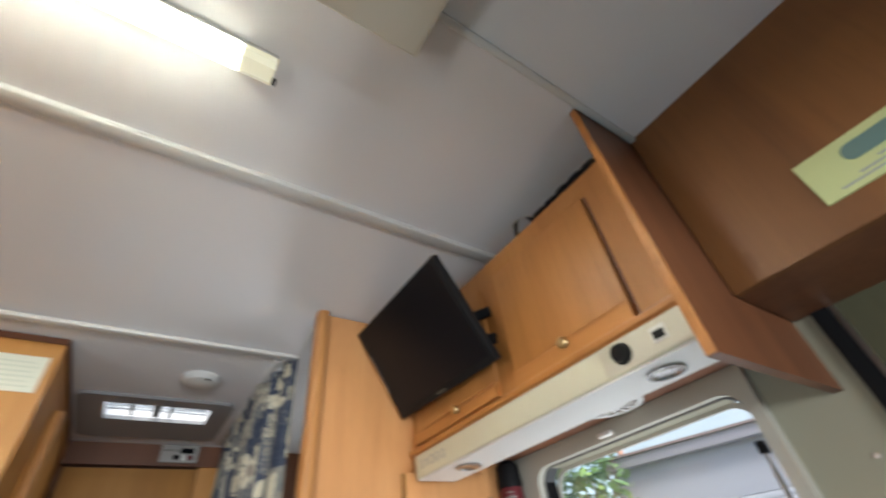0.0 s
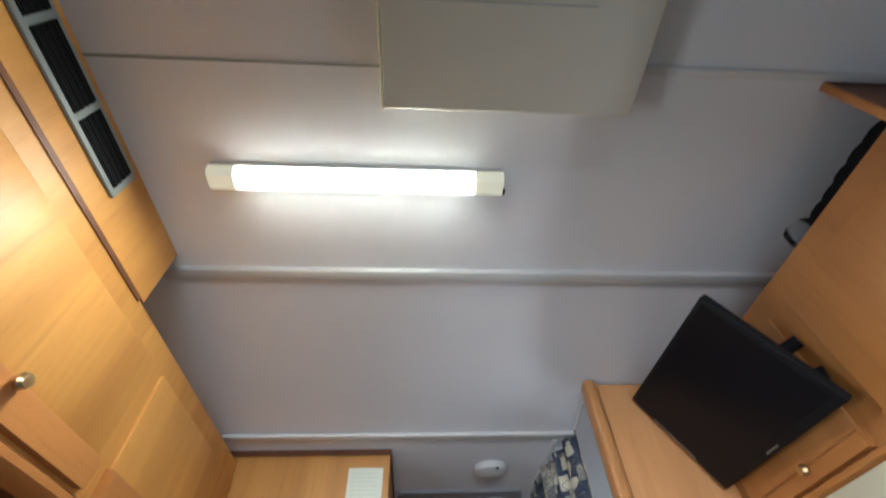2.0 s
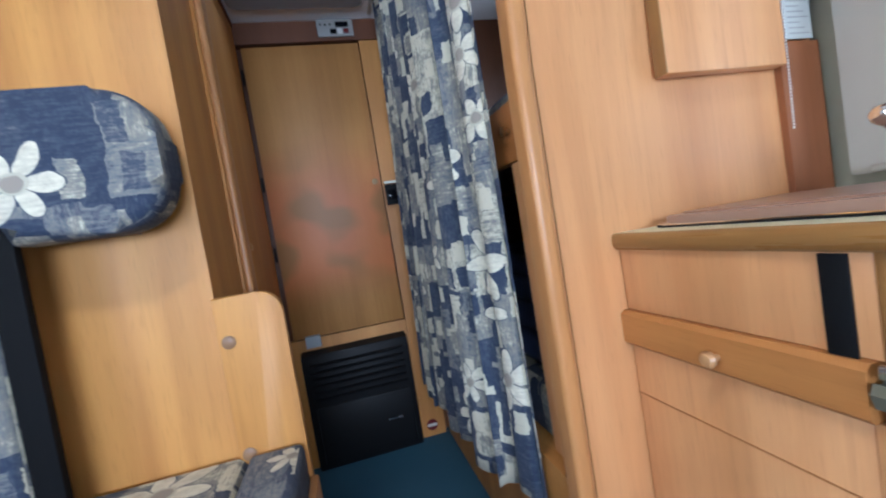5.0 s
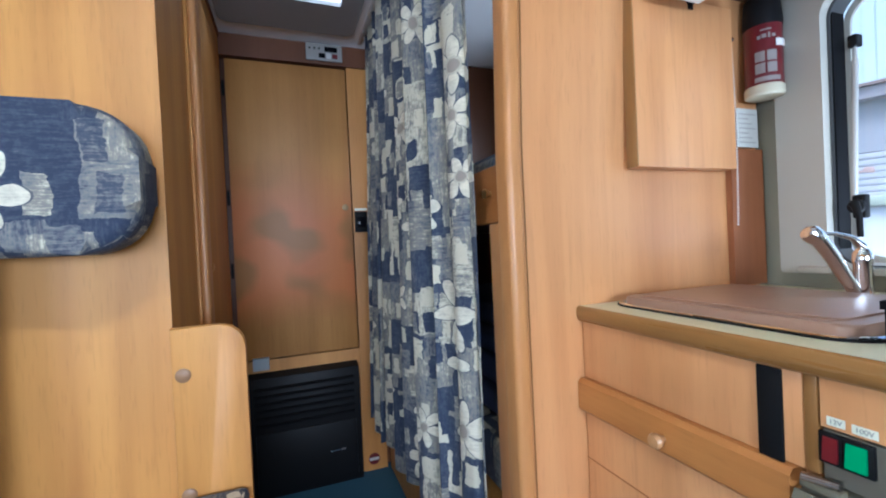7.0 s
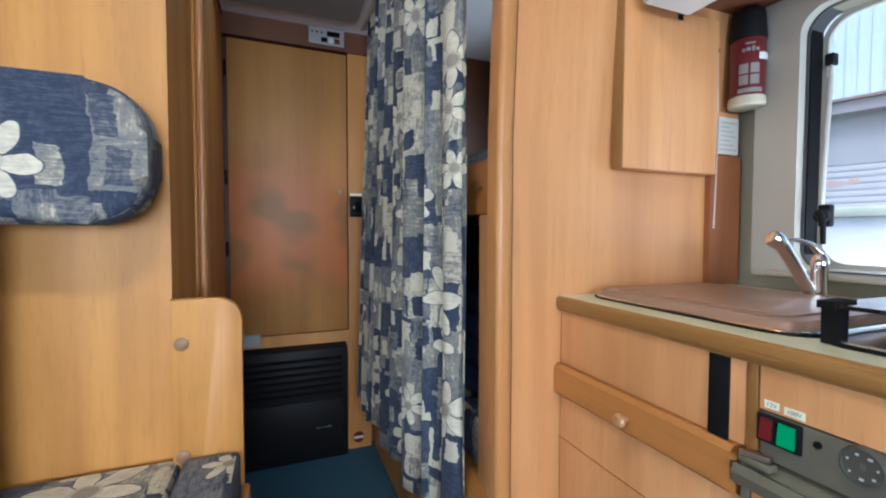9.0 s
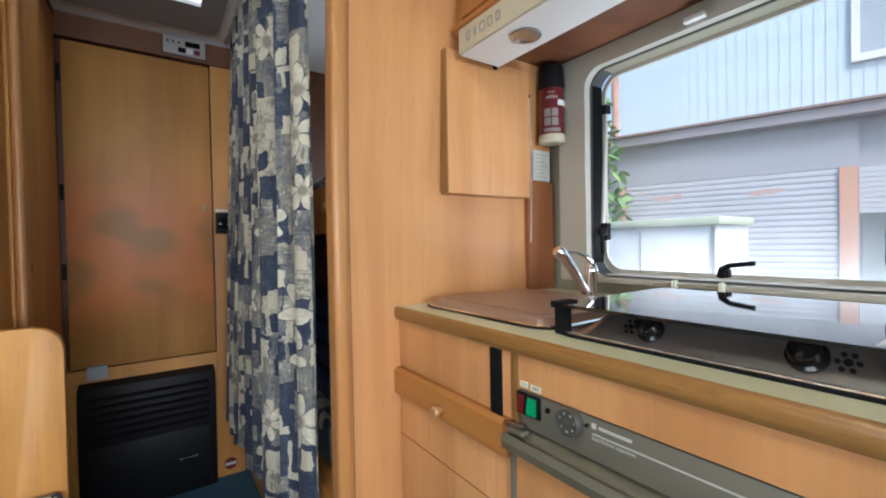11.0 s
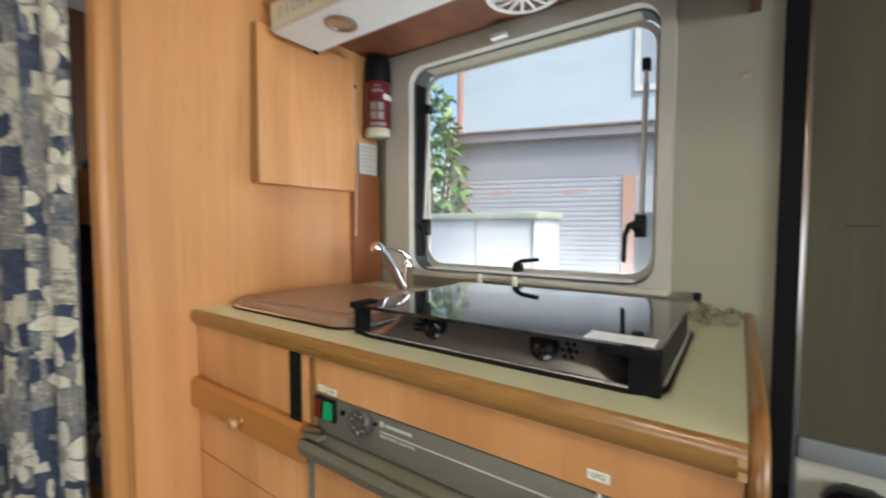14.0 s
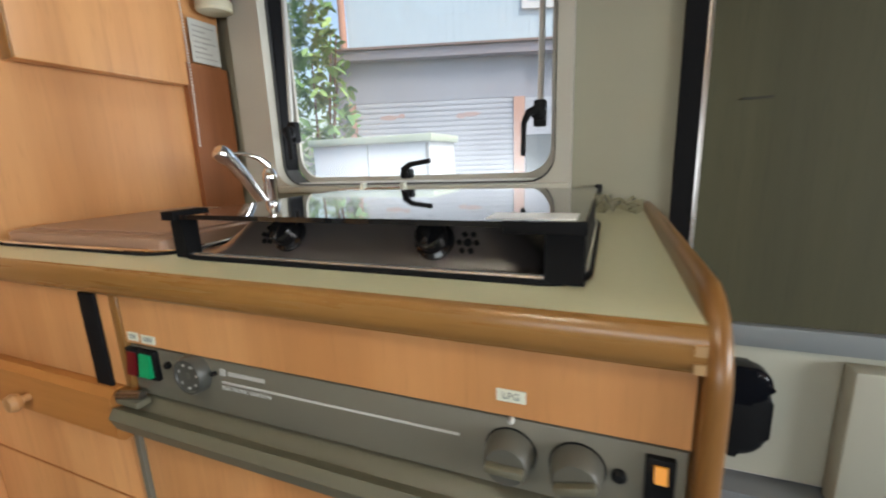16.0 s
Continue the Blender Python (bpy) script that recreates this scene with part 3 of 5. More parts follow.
part("maker_mark", B(0.7012, 0.7022, 0.862, 0.869, 0.782, 0.789), WHITEINK, fridge)
part("maker_mark", B(0.7012, 0.7022, 0.812, 0.858, 0.783, 0.787), WHITEINK, fridge)
FACE = Matrix(((0, 0, -1, 0), (-1, 0, 0, 0), (0, 1, 0, 0), (0, 0, 0, 1)))
words("printed_words", "ELECTRONIC IGNITION", 0.0058, Matrix.Translation((0.7016, 0.838, 0.7685)) @ FACE, WHITEINK, fridge)
part("filler_panel", B(0.700, 0.716, 0.464, 1.004, 0.800, 0.862), BEECH, cab, "wooden strip above the fridge")
for text, y, z, w in (("LPG", 0.577, 0.8165, 0.021), ("12V", 0.990, 0.8085, 0.016), ("100V", 0.966, 0.8075, 0.021)):
    tag = single("label_sticker", B(0.6988, 0.6998, y - w / 2, y + w / 2, z - 0.0047, z + 0.0047), PAPER, "small white printed label sticker", "sticker", "labels on the kitchen front")
    words("printed_words", text, 0.0074, Matrix.Translation((0.6985, y, z)) @ FACE, INK, tag)

# end of the kitchen block: a thick rounded panel that stands proud of the worktop
bm = bmesh.new()


def end_outline(d):
    """The panel's side outline, drawn in by d along its front and top."""
    pts = [(0.686 + d, 0.0), (0.686 + d, 0.842)]
    for i in range(1, 15):
        t = radians(180 - 90 * i / 14)
        pts.append((0.746 + (0.060 - d) * math.cos(t), 0.842 + (0.060 - d) * math.sin(t)))
    return pts + [(1.02, 0.902 - d), (1.18, 0.898 - d), (1.245, 0.898 - d), (1.245, 0.0)]


rows = []
for i in range(13):
    t = math.pi * i / 12
    drawn = 0.0075 * (1 - abs(math.sin(t)) ** 0.8)
    rows.append([bm.verts.new((x, 0.4555 - 0.0072 * math.cos(t), z)) for x, z in end_outline(drawn)])
for near, far in zip(rows, rows[1:]):
    for i in range(len(near)):
        j = (i + 1) % len(near)
        bm.faces.new((near[i], near[j], far[j], far[i])).smooth = i < 18
bm.faces.new(rows[0])
bm.faces.new(rows[-1][::-1])
bmesh.ops.recalc_face_normals(bm, faces=bm.faces[:])
single("end_panel", bm, VARNISHED, "varnished rounded wooden end panel of the kitchen", "panel")

# worktop
top = thing("worktop", (0.95, 0.93, 0.863), "pale yellow laminate worktop with wooden nosing", "worktop")
part("top", B(0.6975, 1.245, 0.463, 1.399, 0.864, 0.885), LAMINATE, top)
bm = bmesh.new()
prism(bm, [(0.697, 0.8850), (0.6925, 0.8842), (0.6892, 0.8808), (0.688, 0.875), (0.688, 0.866), (0.6902, 0.859), (0.695, 0.855), (0.697, 0.855)], "y", 0.463, 1.399)
part("nosing", bm, ALDER_EDGE, top, "rounded varnished wooden nosing")
for z in (0.8580, 0.8690):
    part("splice", B(0.6868, 0.690, 0.4632, 0.4695, z, z + 0.0062), PALEWOOD, top, "pale finger joint")

# sink with cover
sink = thing("sink", (0.95, 1.2, 0.885), "steel sink under a brown cover board", "sink")
bm = bmesh.new()
tube(bm, [(x, y, 0.887) for x, y in rrect(0.752, 1.140, 0.982, 1.380, 0.055, 8)], 0.0045, 8, True)
part("basin_flange", B(0.775, 1.12, 1.005, 1.36, 0.880, 0.8858), STEEL, sink)
part("rim", bm, CHROME, sink, "polished steel rim")
bm = bmesh.new()
prism(bm, rrect(0.758, 1.06, 0.998, 1.352, 0.022, 8), "z", 0.8865, 0.9035, bevel=0.004, seg=3)
cover = part("cover", bm, COVER, sink, "brown plastic cover board")
bm = bmesh.new()
prism(bm, rrect(0.779, 1.040, 1.020, 1.334, 0.018, 8), "z", 0.9025, 0.9066, bevel=0.0022, seg=3)
part("raised_panel", bm, COVER, cover)
bm = bmesh.new()
tube(bm, [(x, y, 0.8855) for x, y in rrect(0.749, 1.143, 0.979, 1.383, 0.057, 8)], 0.0035, 8, True)
part("gasket", bm, RUBBER, sink, "black sealing lip")
bm = bmesh.new()
prism(bm, rrect(1.062, 1.134, 0.992, 1.372, 0.03, 6), "z", 0.880, 0.8862)
part("drainer", bm, STEEL, sink)

# tap
tap = thing("tap", (1.07, 1.135, 0.886), "chrome mixer tap with pull-out spray", "tap")
bm = bmesh.new()
lathe(bm, [(0.023, 0), (0.023, 0.005), (0.014, 0.009), (0.0125, 0.066), (0.0145, 0.072), (0.0135, 0.084), (0.009, 0.092), (0, 0.093)], (1.07, 1.130, 0.886), (0, 0, 1))
part("body", bm, CHROME, tap)
bm = bmesh.new()
tube(bm, [(1.062, 1.134, 0.898), (1.047, 1.143, 0.930), (1.028, 1.150, 0.965), (1.010, 1.156, 0.992), (0.998, 1.160, 1.006)], [0.0095, 0.011, 0.012, 0.013, 0.0135], 16)
part("spray", bm, CHROME, tap)
bm = bmesh.new()
lathe(bm, [(0.0135, -0.008), (0.0155, 0.0), (0.0155, 0.008), (0.013, 0.015), (0.007, 0.0185), (0, 0.0195)], (0.999, 1.160, 1.003), (-0.62, 0.2, 0.5))
part("spray_head", bm, CHROME, tap)
bm = bmesh.new()
tube(bm, [(1.07, 1.130, 0.982), (1.055, 1.137, 0.998), (1.030, 1.146, 1.006), (1.005, 1.153, 1.007)], [0.0075, 0.0048, 0.0036, 0.003], 10)
part("lever", bm, CHROME, tap)

# hob with glass lid
hob = thing("hob", (0.9, 0.745, 0.885), "two-burner hob with black glass lid", "hob")
bm = bmesh.new()
tube(bm, [(x, y, 0.8895) for x, y in rrect(0.752, 1.086, 0.534, 0.971, 0.035, 8)], 0.0030, 8, True)
part("rim", bm, plain("satin_steel", (0.66, 0.66, 0.65), 0.25, 0.8, 0.03, 0), hob, "polished rim")
bm = bmesh.new()
tube(bm, [(x, y, 0.8862) for x, y in rrect(0.7495, 1.088, 0.532, 0.973, 0.036, 8)], 0.0038, 8, True)
part("gasket", bm, RUBBER, hob, "black sealing lip under the rim")
bm = bmesh.new()
rings = []
for j in range(9):
    t = j / 8
    front, end = 0.762 + 0.030 * t, 0.012 + 0.055 * t ** 0.75
    rings.append([bm.verts.new((x, y, 0.889 + 0.045 * t ** 1.15)) for x, y in rrect(front, 1.078, 0.538 + end, 0.967 - end, 0.034, 10)])
rings.insert(0, [bm.verts.new((x, y, 0.8885)) for x, y in rrect(0.754, 1.084, 0.536, 0.969, 0.034, 10)])
for a, b in zip(rings, rings[1:]):
    for i in range(len(a)):
        bm.faces.new((a[i], a[(i + 1) % len(a)], b[(i + 1) % len(a)], b[i]))
bm.faces.new(rings[-1])
bm.faces.new(rings[0][::-1])
for face in bm.faces:
    face.smooth = len(face.verts) == 4
part("tray", bm, plain("dark_enamel", (0.33, 0.295, 0.285), 0.30, 0.85, 0.06, 0.02), hob, "dark brown metallic tray")
bm = bmesh.new()
prism(bm, rrect(0.741, 1.065, 0.534, 0.962, 0.012, 4), "z", 0.9305, 0.9355)
part("lid", bm, LIDGLASS, hob, "black reflective glass lid")
for y in (0.828, 0.663):
    bm = bmesh.new()
    slope = Vector((-0.80, 0, 0.60))
    lathe(bm, [(0.0185, 0), (0.0185, 0.004), (0.015, 0.006), (0.014, 0.017), (0.0125, 0.0195), (0, 0.020)], (0.776, y, 0.910), slope, 26)
    k = part("knob", bm, KNOBBLACK, hob, "black burner knob")
    bm = bmesh.new()
    box(bm, -0.0035, 0.0035, -0.0145, 0.0145, 0.016, 0.025, bevel=0.002)
    bm.transform(Matrix.Translation((0.776, y, 0.910)) @ slope.to_track_quat("Z", "Y").to_matrix().to_4x4())
    part("grip", bm, KNOBBLACK, k)
    for j in range(7):
        dy = 0 if j == 6 else 0.0080 * math.cos(j * math.pi / 3)
        dz = 0 if j == 6 else 0.0074 * math.sin(j * math.pi / 3)
        side = -0.031 if y < 0.7 else 0.028
        at = Vector((0.7755 + 0.75 * dz, y + side + dy, 0.9105 + 0.98 * dz))
        part("burner_symbol", rod(bmesh.new(), at - slope * 0.001, at + slope * 0.0012, 0.0025 if j < 6 else 0.0038, seg=10), BLACK, hob)


def lid_foot(y0, y1, back, top, foot):
    bm = bmesh.new()
    prism(bm, [(0.738, 0.9295), (0.738, top), (back, top), (back, 0.9295), (foot, 0.9295), (foot, 0.8865), (0.748, 0.8865), (0.747, 0.9295)], "y", y0, y1)
    part("support", bm, RUBBER, hob, "black plastic lid support")


lid_foot(0.950, 0.968, 0.782, 0.9385, 0.766)
lid_foot(0.533, 0.562, 0.7535, 0.9348, 0.766)
part("lid_clip", B(0.7345, 0.7388, 0.531, 0.592, 0.9270, 0.9365, bevel=0.0012), RUBBER, hob, "black clip on the glass edge")
part("side_guard", B(0.766, 1.03, 0.535, 0.541, 0.888, 0.930), BLACK, hob, "black side plate")
for y in (0.905, 1.00):
    part("hinge", B(1.185, 1.199, y - 0.005, y + 0.005, 0.905, 0.940, bevel=0.002), PAPER, hob, "white lid hinge")
single("lid_sticker", B(0.752, 0.786, 0.540, 0.609, 0.9356, 0.9362), plain("white_sticker", (0.84, 0.85, 0.85), 0.3, vary=0.04), "blank white paper label on the hob's glass lid", "sticker")
bm = bmesh.new()
box(bm, 1.228, 1.2485, 0.531, 0.544, 0.913, 0.928, bevel=0.003)
rod(bm, (1.232, 0.536, 0.915), (1.222, 0.530, 0.906), 0.003)
single("wall_clip", bm, BLACK, "small black plastic clip on the side wall", "clip")
part("hinge_bar", rod(bmesh.new(), (1.19, 0.90, 0.930), (1.19, 1.06, 0.926), 0.0025), CHROME, hob)

# crumpled clear film lying behind the hob
bm = bmesh.new()
bmesh.ops.create_grid(bm, x_segments=22, y_segments=12, size=0.5)
for v in bm.verts:
    x, y = v.co.x, v.co.y
    v.co = Vector((1.17 + 0.11 * x, 0.535 + 0.13 * y, 0.888 + 0.05 * abs(noise.noise(Vector((x * 5, y * 5, 1.3)))) + 0.008 * abs(noise.noise(Vector((x * 12, y * 12, 4))))))
single("plastic_film", bm, BAGFILM, "crumpled clear plastic film on the worktop", "plastic film")

# ---- kitchen window ----
win = thing("window_1", (RX, 0.93, 0.92), "tinted acrylic camper window in a grey frame", "window")
win["kind"] = "structure"
bm = bmesh.new()
ring(bm, rrect(0.585, 1.345, 0.918, 1.555, 0.008, 8), rrect(0.612, 1.255, 0.934, 1.505, 0.05, 8), "x", 1.222, 1.249)
part("frame", bm, FRAME, win, "grey plastic blind cassette frame")
bm = bmesh.new()
ring(bm, rrect(0.612, 1.255, 0.934, 1.505, 0.05, 8), rrect(0.617, 1.250, 0.9365, 1.502, 0.05, 8), "x", 1.246, 1.292)
part("seal", bm, plain("dark_grey_rubber", (0.055, 0.057, 0.06), 0.6, vary=0.1), win, "black rubber seal")
bm = bmesh.new()
ring(bm, rrect(0.619, 1.248, 0.936, 1.500, 0.052, 8), rrect(0.629, 1.238, 0.950, 1.490, 0.05, 8), "x", 1.2925, 1.300)
part("sash", bm, FRAME, win, "grey inner sash edge")
bm = bmesh.new()
prism(bm, rrect(0.619, 1.248, 0.936, 1.500, 0.052, 8), "x", 1.3005, 1.305)
pane = part("pane", bm, GLASS, win)
pane.visible_shadow = False
part("side_seal", B(1.2495, 1.2915, 1.2470, 1.2496, 0.962, 1.478), RUBBER, win, "black rubber side seal")
part("sill_strip", B(1.246, 1.2920, 0.655, 1.212, 0.9365, 0.9395), WHITE, win, "pale strip along the sash")
part("sill", B(1.200, 1.249, 0.585, 1.30, 0.9205, 0.934, bevel=0.003), FRAME, win, "grey sill ledge")
part("blind_catch", B(1.205, 1.223, 0.94, 0.985, 1.512, 1.524, bevel=0.004), WHITE, win)


def latch(y, z, bent):
    bm = bmesh.new()
    if bent == "c":
        box(bm, 1.228, 1.252, y - 0.008, y + 0.008, z - 0.016, z + 0.004, bevel=0.004)
    else:
        box(bm, 1.232, 1.252, y - 0.011, y + 0.011, z - 0.018, z + 0.030, bevel=0.004)
        lathe(bm, [(0.014, 0), (0.014, 0.010), (0.008, 0.014), (0, 0.015)], (1.232, y, z + 0.006), (-1, 0, 0), 16)
    base = part("latch", bm, BLACK, win, "black window latch")
    pts = {"r": [(1.218, y, z + 0.012), (1.213, y + 0.016, z + 0.006), (1.212, y + 0.024, z - 0.012), (1.212, y + 0.025, z - 0.06), (1.214, y + 0.026, z - 0.068)],
           "l": [(1.218, y, z + 0.012), (1.213, y - 0.006, z + 0.002), (1.212, y - 0.010, z - 0.015), (1.212, y - 0.011, z - 0.055)],
           "c": [(1.226, y + 0.004, z - 0.010), (1.214, y - 0.002, z + 0.004), (1.210, y - 0.018, z + 0.013), (1.212, y - 0.062, z + 0.019)]}[bent]
    part("lever", tube(bmesh.new(), pts, [0.009, 0.007, 0.0055, 0.005, 0.004][: len(pts)], 10), BLACK, base)


latch(1.207, 1.050, "l")
latch(0.643, 1.052, "r")
latch(0.915, 0.962, "c")
for y in (0.644, 1.222):
    bm = bmesh.new()
    rod(bm, (1.252, y, 1.07), (1.272, y, 1.36), 0.0055)
    rod(bm, (1.268, y, 1.32), (1.274, y, 1.40), 0.0038)
    stay = part("stay", bm, plain("pale_alloy", (0.45, 0.45, 0.43), 0.45, 0.2), win, "pale alloy window stay")
    part("stay_joint", B(1.262, 1.285, y - 0.008, y + 0.008, 1.385, 1.41, bevel=0.003), BLACK, stay)

# ---- overhead kitchen cabinet ----
over = thing("overhead_cabinet", (1.05, 0.92, 1.55), "wooden overhead kitchen cabinet with two doors", "cabinet")
part("body", B(0.886, 1.249, 0.475, 1.398, 1.552, 1.945), CABWOOD, over)
part("face_frame", B(0.868, 0.886, 0.475, 1.398, 1.548, 1.945), CABWOOD, over)
# thin dark sheet: the shade under the cabinet is set by its colour
part("underside", B(0.887, 1.221, 0.476, 1.384, 1.5508, 1.5518), BROWN, over, "dark brown sheet with the shade under the cabinet in its colour")
part("door", B(0.858, 0.868, 0.566, 0.889, 1.605, 1.884, bevel=0.003), CABWOOD, over)
bm = bmesh.new()
prism(bm, [(0.868, 1.562), (0.852, 1.564), (0.850, 1.600), (0.857, 1.612), (0.868, 1.612)], "y", 0.566, 0.889)
part("grip_batten", bm, ALDER_Y, over, "orange wooden grip batten")
part("door", B(0.858, 0.868, 0.955, 1.335, 1.612, 1.884, bevel=0.003), CABWOOD, over)
bm = bmesh.new()
prism(bm, [(0.868, 1.578), (0.852, 1.580), (0.850, 1.606), (0.857, 1.615), (0.868, 1.615)], "y", 0.955, 1.335)
part("grip_batten", bm, ALDER_Y, over)
part("shadow_gap", B(0.8675, 0.869, 0.889, 0.896, 1.565, 1.886), BROWN, over)
part("shadow_gap", B(0.8675, 0.869, 0.559, 0.566, 1.565, 1.886), BROWN, over)
bm = bmesh.new()
prism(bm, [(0.868, 1.550), (0.855, 1.551), (0.846, 1.558), (0.846, 1.568), (0.855, 1.574), (0.868, 1.575)], "y", 0.478, 1.365)
part("lip", bm, ALDER_Y, over, "rounded wooden lower lip")
for y, z in ((0.722, 1.597), (1.111, 1.602)):
    bm = bmesh.new()
    lathe(bm, [(0.005, 0), (0.005, 0.006), (0.010, 0.009), (0.0125, 0.014), (0.009, 0.020), (0, 0.021)], (0.852, y, z), (-1, 0, 0))
    part("knob", bm, BRASS, over, "brass knob")

# light pelmet under the cabinet
pel = thing("light_pelmet", (0.91, 0.9, 1.488), "cream light pelmet with round spots", "lamp")
part("housing", B(0.843, 0.975, 0.478, 1.335, 1.490, 1.549, bevel=0.004), CREAM, pel)
part("diffuser", B(0.848, 0.970, 0.482, 1.330, 1.4865, 1.4905), WHITE, pel, "white underside strip")
for i, (w, h) in enumerate(((0.014, 0.022), (0.006, 0.022), (0.020, 0.022), (0.016, 0.022), (0.014, 0.022))):
    y = 1.296 - 0.026 * i
    bm = bmesh.new()
    ring(bm, rrect(y - w / 2, y + w / 2, 1.509, 1.509 + h, 0.003, 3), rrect(y - w / 2 + 0.003, y + w / 2 - 0.003, 1.512, 1.506 + h, 0.001, 3), "x", 0.8418, 0.8432)
    part("maker_mark", bm, PANELGREY, pel)
for y in (1.172, 0.585):
    bm = bmesh.new()
    lathe(bm, [(0.024, 0), (0.033, 0.001), (0.034, 0.005), (0.026, 0.007), (0.022, 0.003), (0, 0.003)], (0.906, y, 1.4868), (0, 0, -1), 28)
    part("spot", bm, STEEL, pel, "round spot lamp")
single("hook", box(rod(bmesh.new(), (0.985, 1.362, 1.510), (0.985, 1.362, 1.494), 0.007), 0.975, 0.995, 1.35, 1.374, 1.505, 1.5515, bevel=0.003), BLACK, "small black plastic hook under the cabinet", "hook")

plate = part("control_plate", B(0.8415, 0.8436, 0.482, 0.655, 1.494, 1.5455, bevel=0.0006), HOUSING, pel, "beige control plate")
part("dial", lathe(bmesh.new(), [(0.019, 0), (0.019, 0.004), (0.016, 0.006), (0.015, 0.014), (0, 0.015)], (0.8415, 0.611, 1.520), (-1, 0, 0), 24), BLACK, plate, "black turning dial")
part("switch", B(0.838, 0.8418, 0.521, 0.549, 1.508, 1.534, bevel=0.001), WHITE, plate)
part("rocker", B(0.8355, 0.8384, 0.525, 0.545, 1.512, 1.526, bevel=0.001), BLACK, plate)

# round extractor grille in the cabinet's underside
fan = thing("extractor_grille", (1.13, 0.862, 1.55), "round white plastic extractor grille", "vent")
bm = bmesh.new()
lathe(bm, [(0.075, 0), (0.080, 0.001), (0.080, 0.006), (0.070, 0.009), (0.066, 0.006), (0.066, 0)], (1.13, 0.862, 1.5515), (0, 0, -1), 32)
part("ring", bm, WHITE, fan)
part("hub", lathe(bmesh.new(), [(0.022, 0), (0.022, 0.008), (0.018, 0.011), (0, 0.011)], (1.13, 0.862, 1.5515), (0, 0, -1), 20), WHITE, fan)
for i in range(14):
    t = 2 * math.pi * i / 14
    bm = bmesh.new()
    box(bm, 0.020, 0.069, -0.0035, 0.0035, -0.0075, -0.001)
    bm.transform(Matrix.Translation((1.13, 0.862, 1.5515)) @ Matrix.Rotation(t, 4, "Z"))
    part("spoke", bm, WHITE, fan)
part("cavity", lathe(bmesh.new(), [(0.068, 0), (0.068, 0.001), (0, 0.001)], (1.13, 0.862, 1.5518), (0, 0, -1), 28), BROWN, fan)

# things on top of the overhead cabinet
bm = bmesh.new()
for i in range(5):
    t = i / 4
    bmesh.ops.create_uvsphere(bm, u_segments=14, v_segments=9, radius=0.05, matrix=Matrix.Translation((0.925, 0.53 + 0.17 * t, 1.972)) @ Matrix.Diagonal((0.9, 1.1, 0.52 + 0.12 * math.sin(5 * t), 1)))
single("folded_bag", bm, RUBBER, "black folded bag on the overhead cabinet", "bag")
bm = bmesh.new()
lathe(bm, [(0.018, 0), (0.030, 0.004), (0.036, 0.03), (0.034, 0.058), (0.0335, 0.058), (0.0345, 0.03), (0.028, 0.006), (0, 0.004)], (0.915, 0.775, 1.9455), (0, 0, 1), 20)
single("drinking_glass", bm, clear("tumbler_glass", (0.9, 0.92, 0.93), 0.03), "small clear drinking glass on the cabinet", "glass")

# bulkhead at the end of the kitchen and locker above the entrance
bulk = single("bulkhead_panel", B(0.802, 1.249, 0.455, 0.472, 1.442, 2.049), BROWN, "dark brown upright bulkhead panel", "panel")
part("edge_band", B(0.798, 0.8016, 0.4555, 0.4715, 1.443, 2.048, bevel=0.001), ALDER_Y, bulk, "orange edge band")
lock = thing("entrance_locker", (1.12, 0.05, 1.585), "wooden locker above the entrance door", "cabinet")
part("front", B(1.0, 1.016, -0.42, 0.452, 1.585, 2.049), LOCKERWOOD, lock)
part("bottom", B(1.016, 1.249, -0.42, 0.452, 1.585, 1.600), BROWN, lock)
note = single("leaflet", B(0.9965, 0.9995, 0.055, 0.263, 1.637, 1.728), plain("leaflet_paper", (0.46, 0.50, 0.24), 0.6), "green printed leaflet stuck to the locker", "leaflet")
part("picture", prism(bmesh.new(), rrect(0.105, 0.205, 1.680, 1.712, 0.014, 5), "x", 0.9955, 0.9966), plain("leaflet_print", (0.10, 0.17, 0.16), 0.6), note)
for k in range(3):
    part("printed_bar", B(0.9957, 0.9966, 0.10, 0.235 - 0.03 * k, 1.647 + 0.009 * k, 1.651 + 0.009 * k), INK, note)

# television on a swivel arm, hung with its top leaning into the room
tv = thing("television", (0.78, 1.11, 1.6), "black flat television leaning from the cabinet", "television")
A4, B4, C4, D4 = Vector((0.658, 0.878, 1.885)), Vector((0.668, 1.343, 1.908)), Vector((0.823, 1.369, 1.655)), Vector((0.812, 0.886, 1.632))
vx, vz = (B4 - A4 + C4 - D4).normalized(), (A4 - D4 + B4 - C4)
vz = (vz - vx * vz.dot(vx)).normalized()
vy = vz.cross(vx)
mid = (A4 + B4 + C4 + D4) / 4
TVM = Matrix.Translation(mid) @ Matrix((vx, vy, vz)).transposed().to_4x4()


def tv_box(x0, x1, y0, y1, z0, z1, bevel=0.0):
    bm = B(x0, x1, y0, y1, z0, z1, bevel=bevel)
    bm.transform(TVM)
    return bm


facing = 1 if vy.x < 0 else -1
w2, h2 = (B4 - A4).length / 2, (A4 - D4).length / 2


def away(a, b):
    return (min(-a * facing, -b * facing), max(-a * facing, -b * facing))


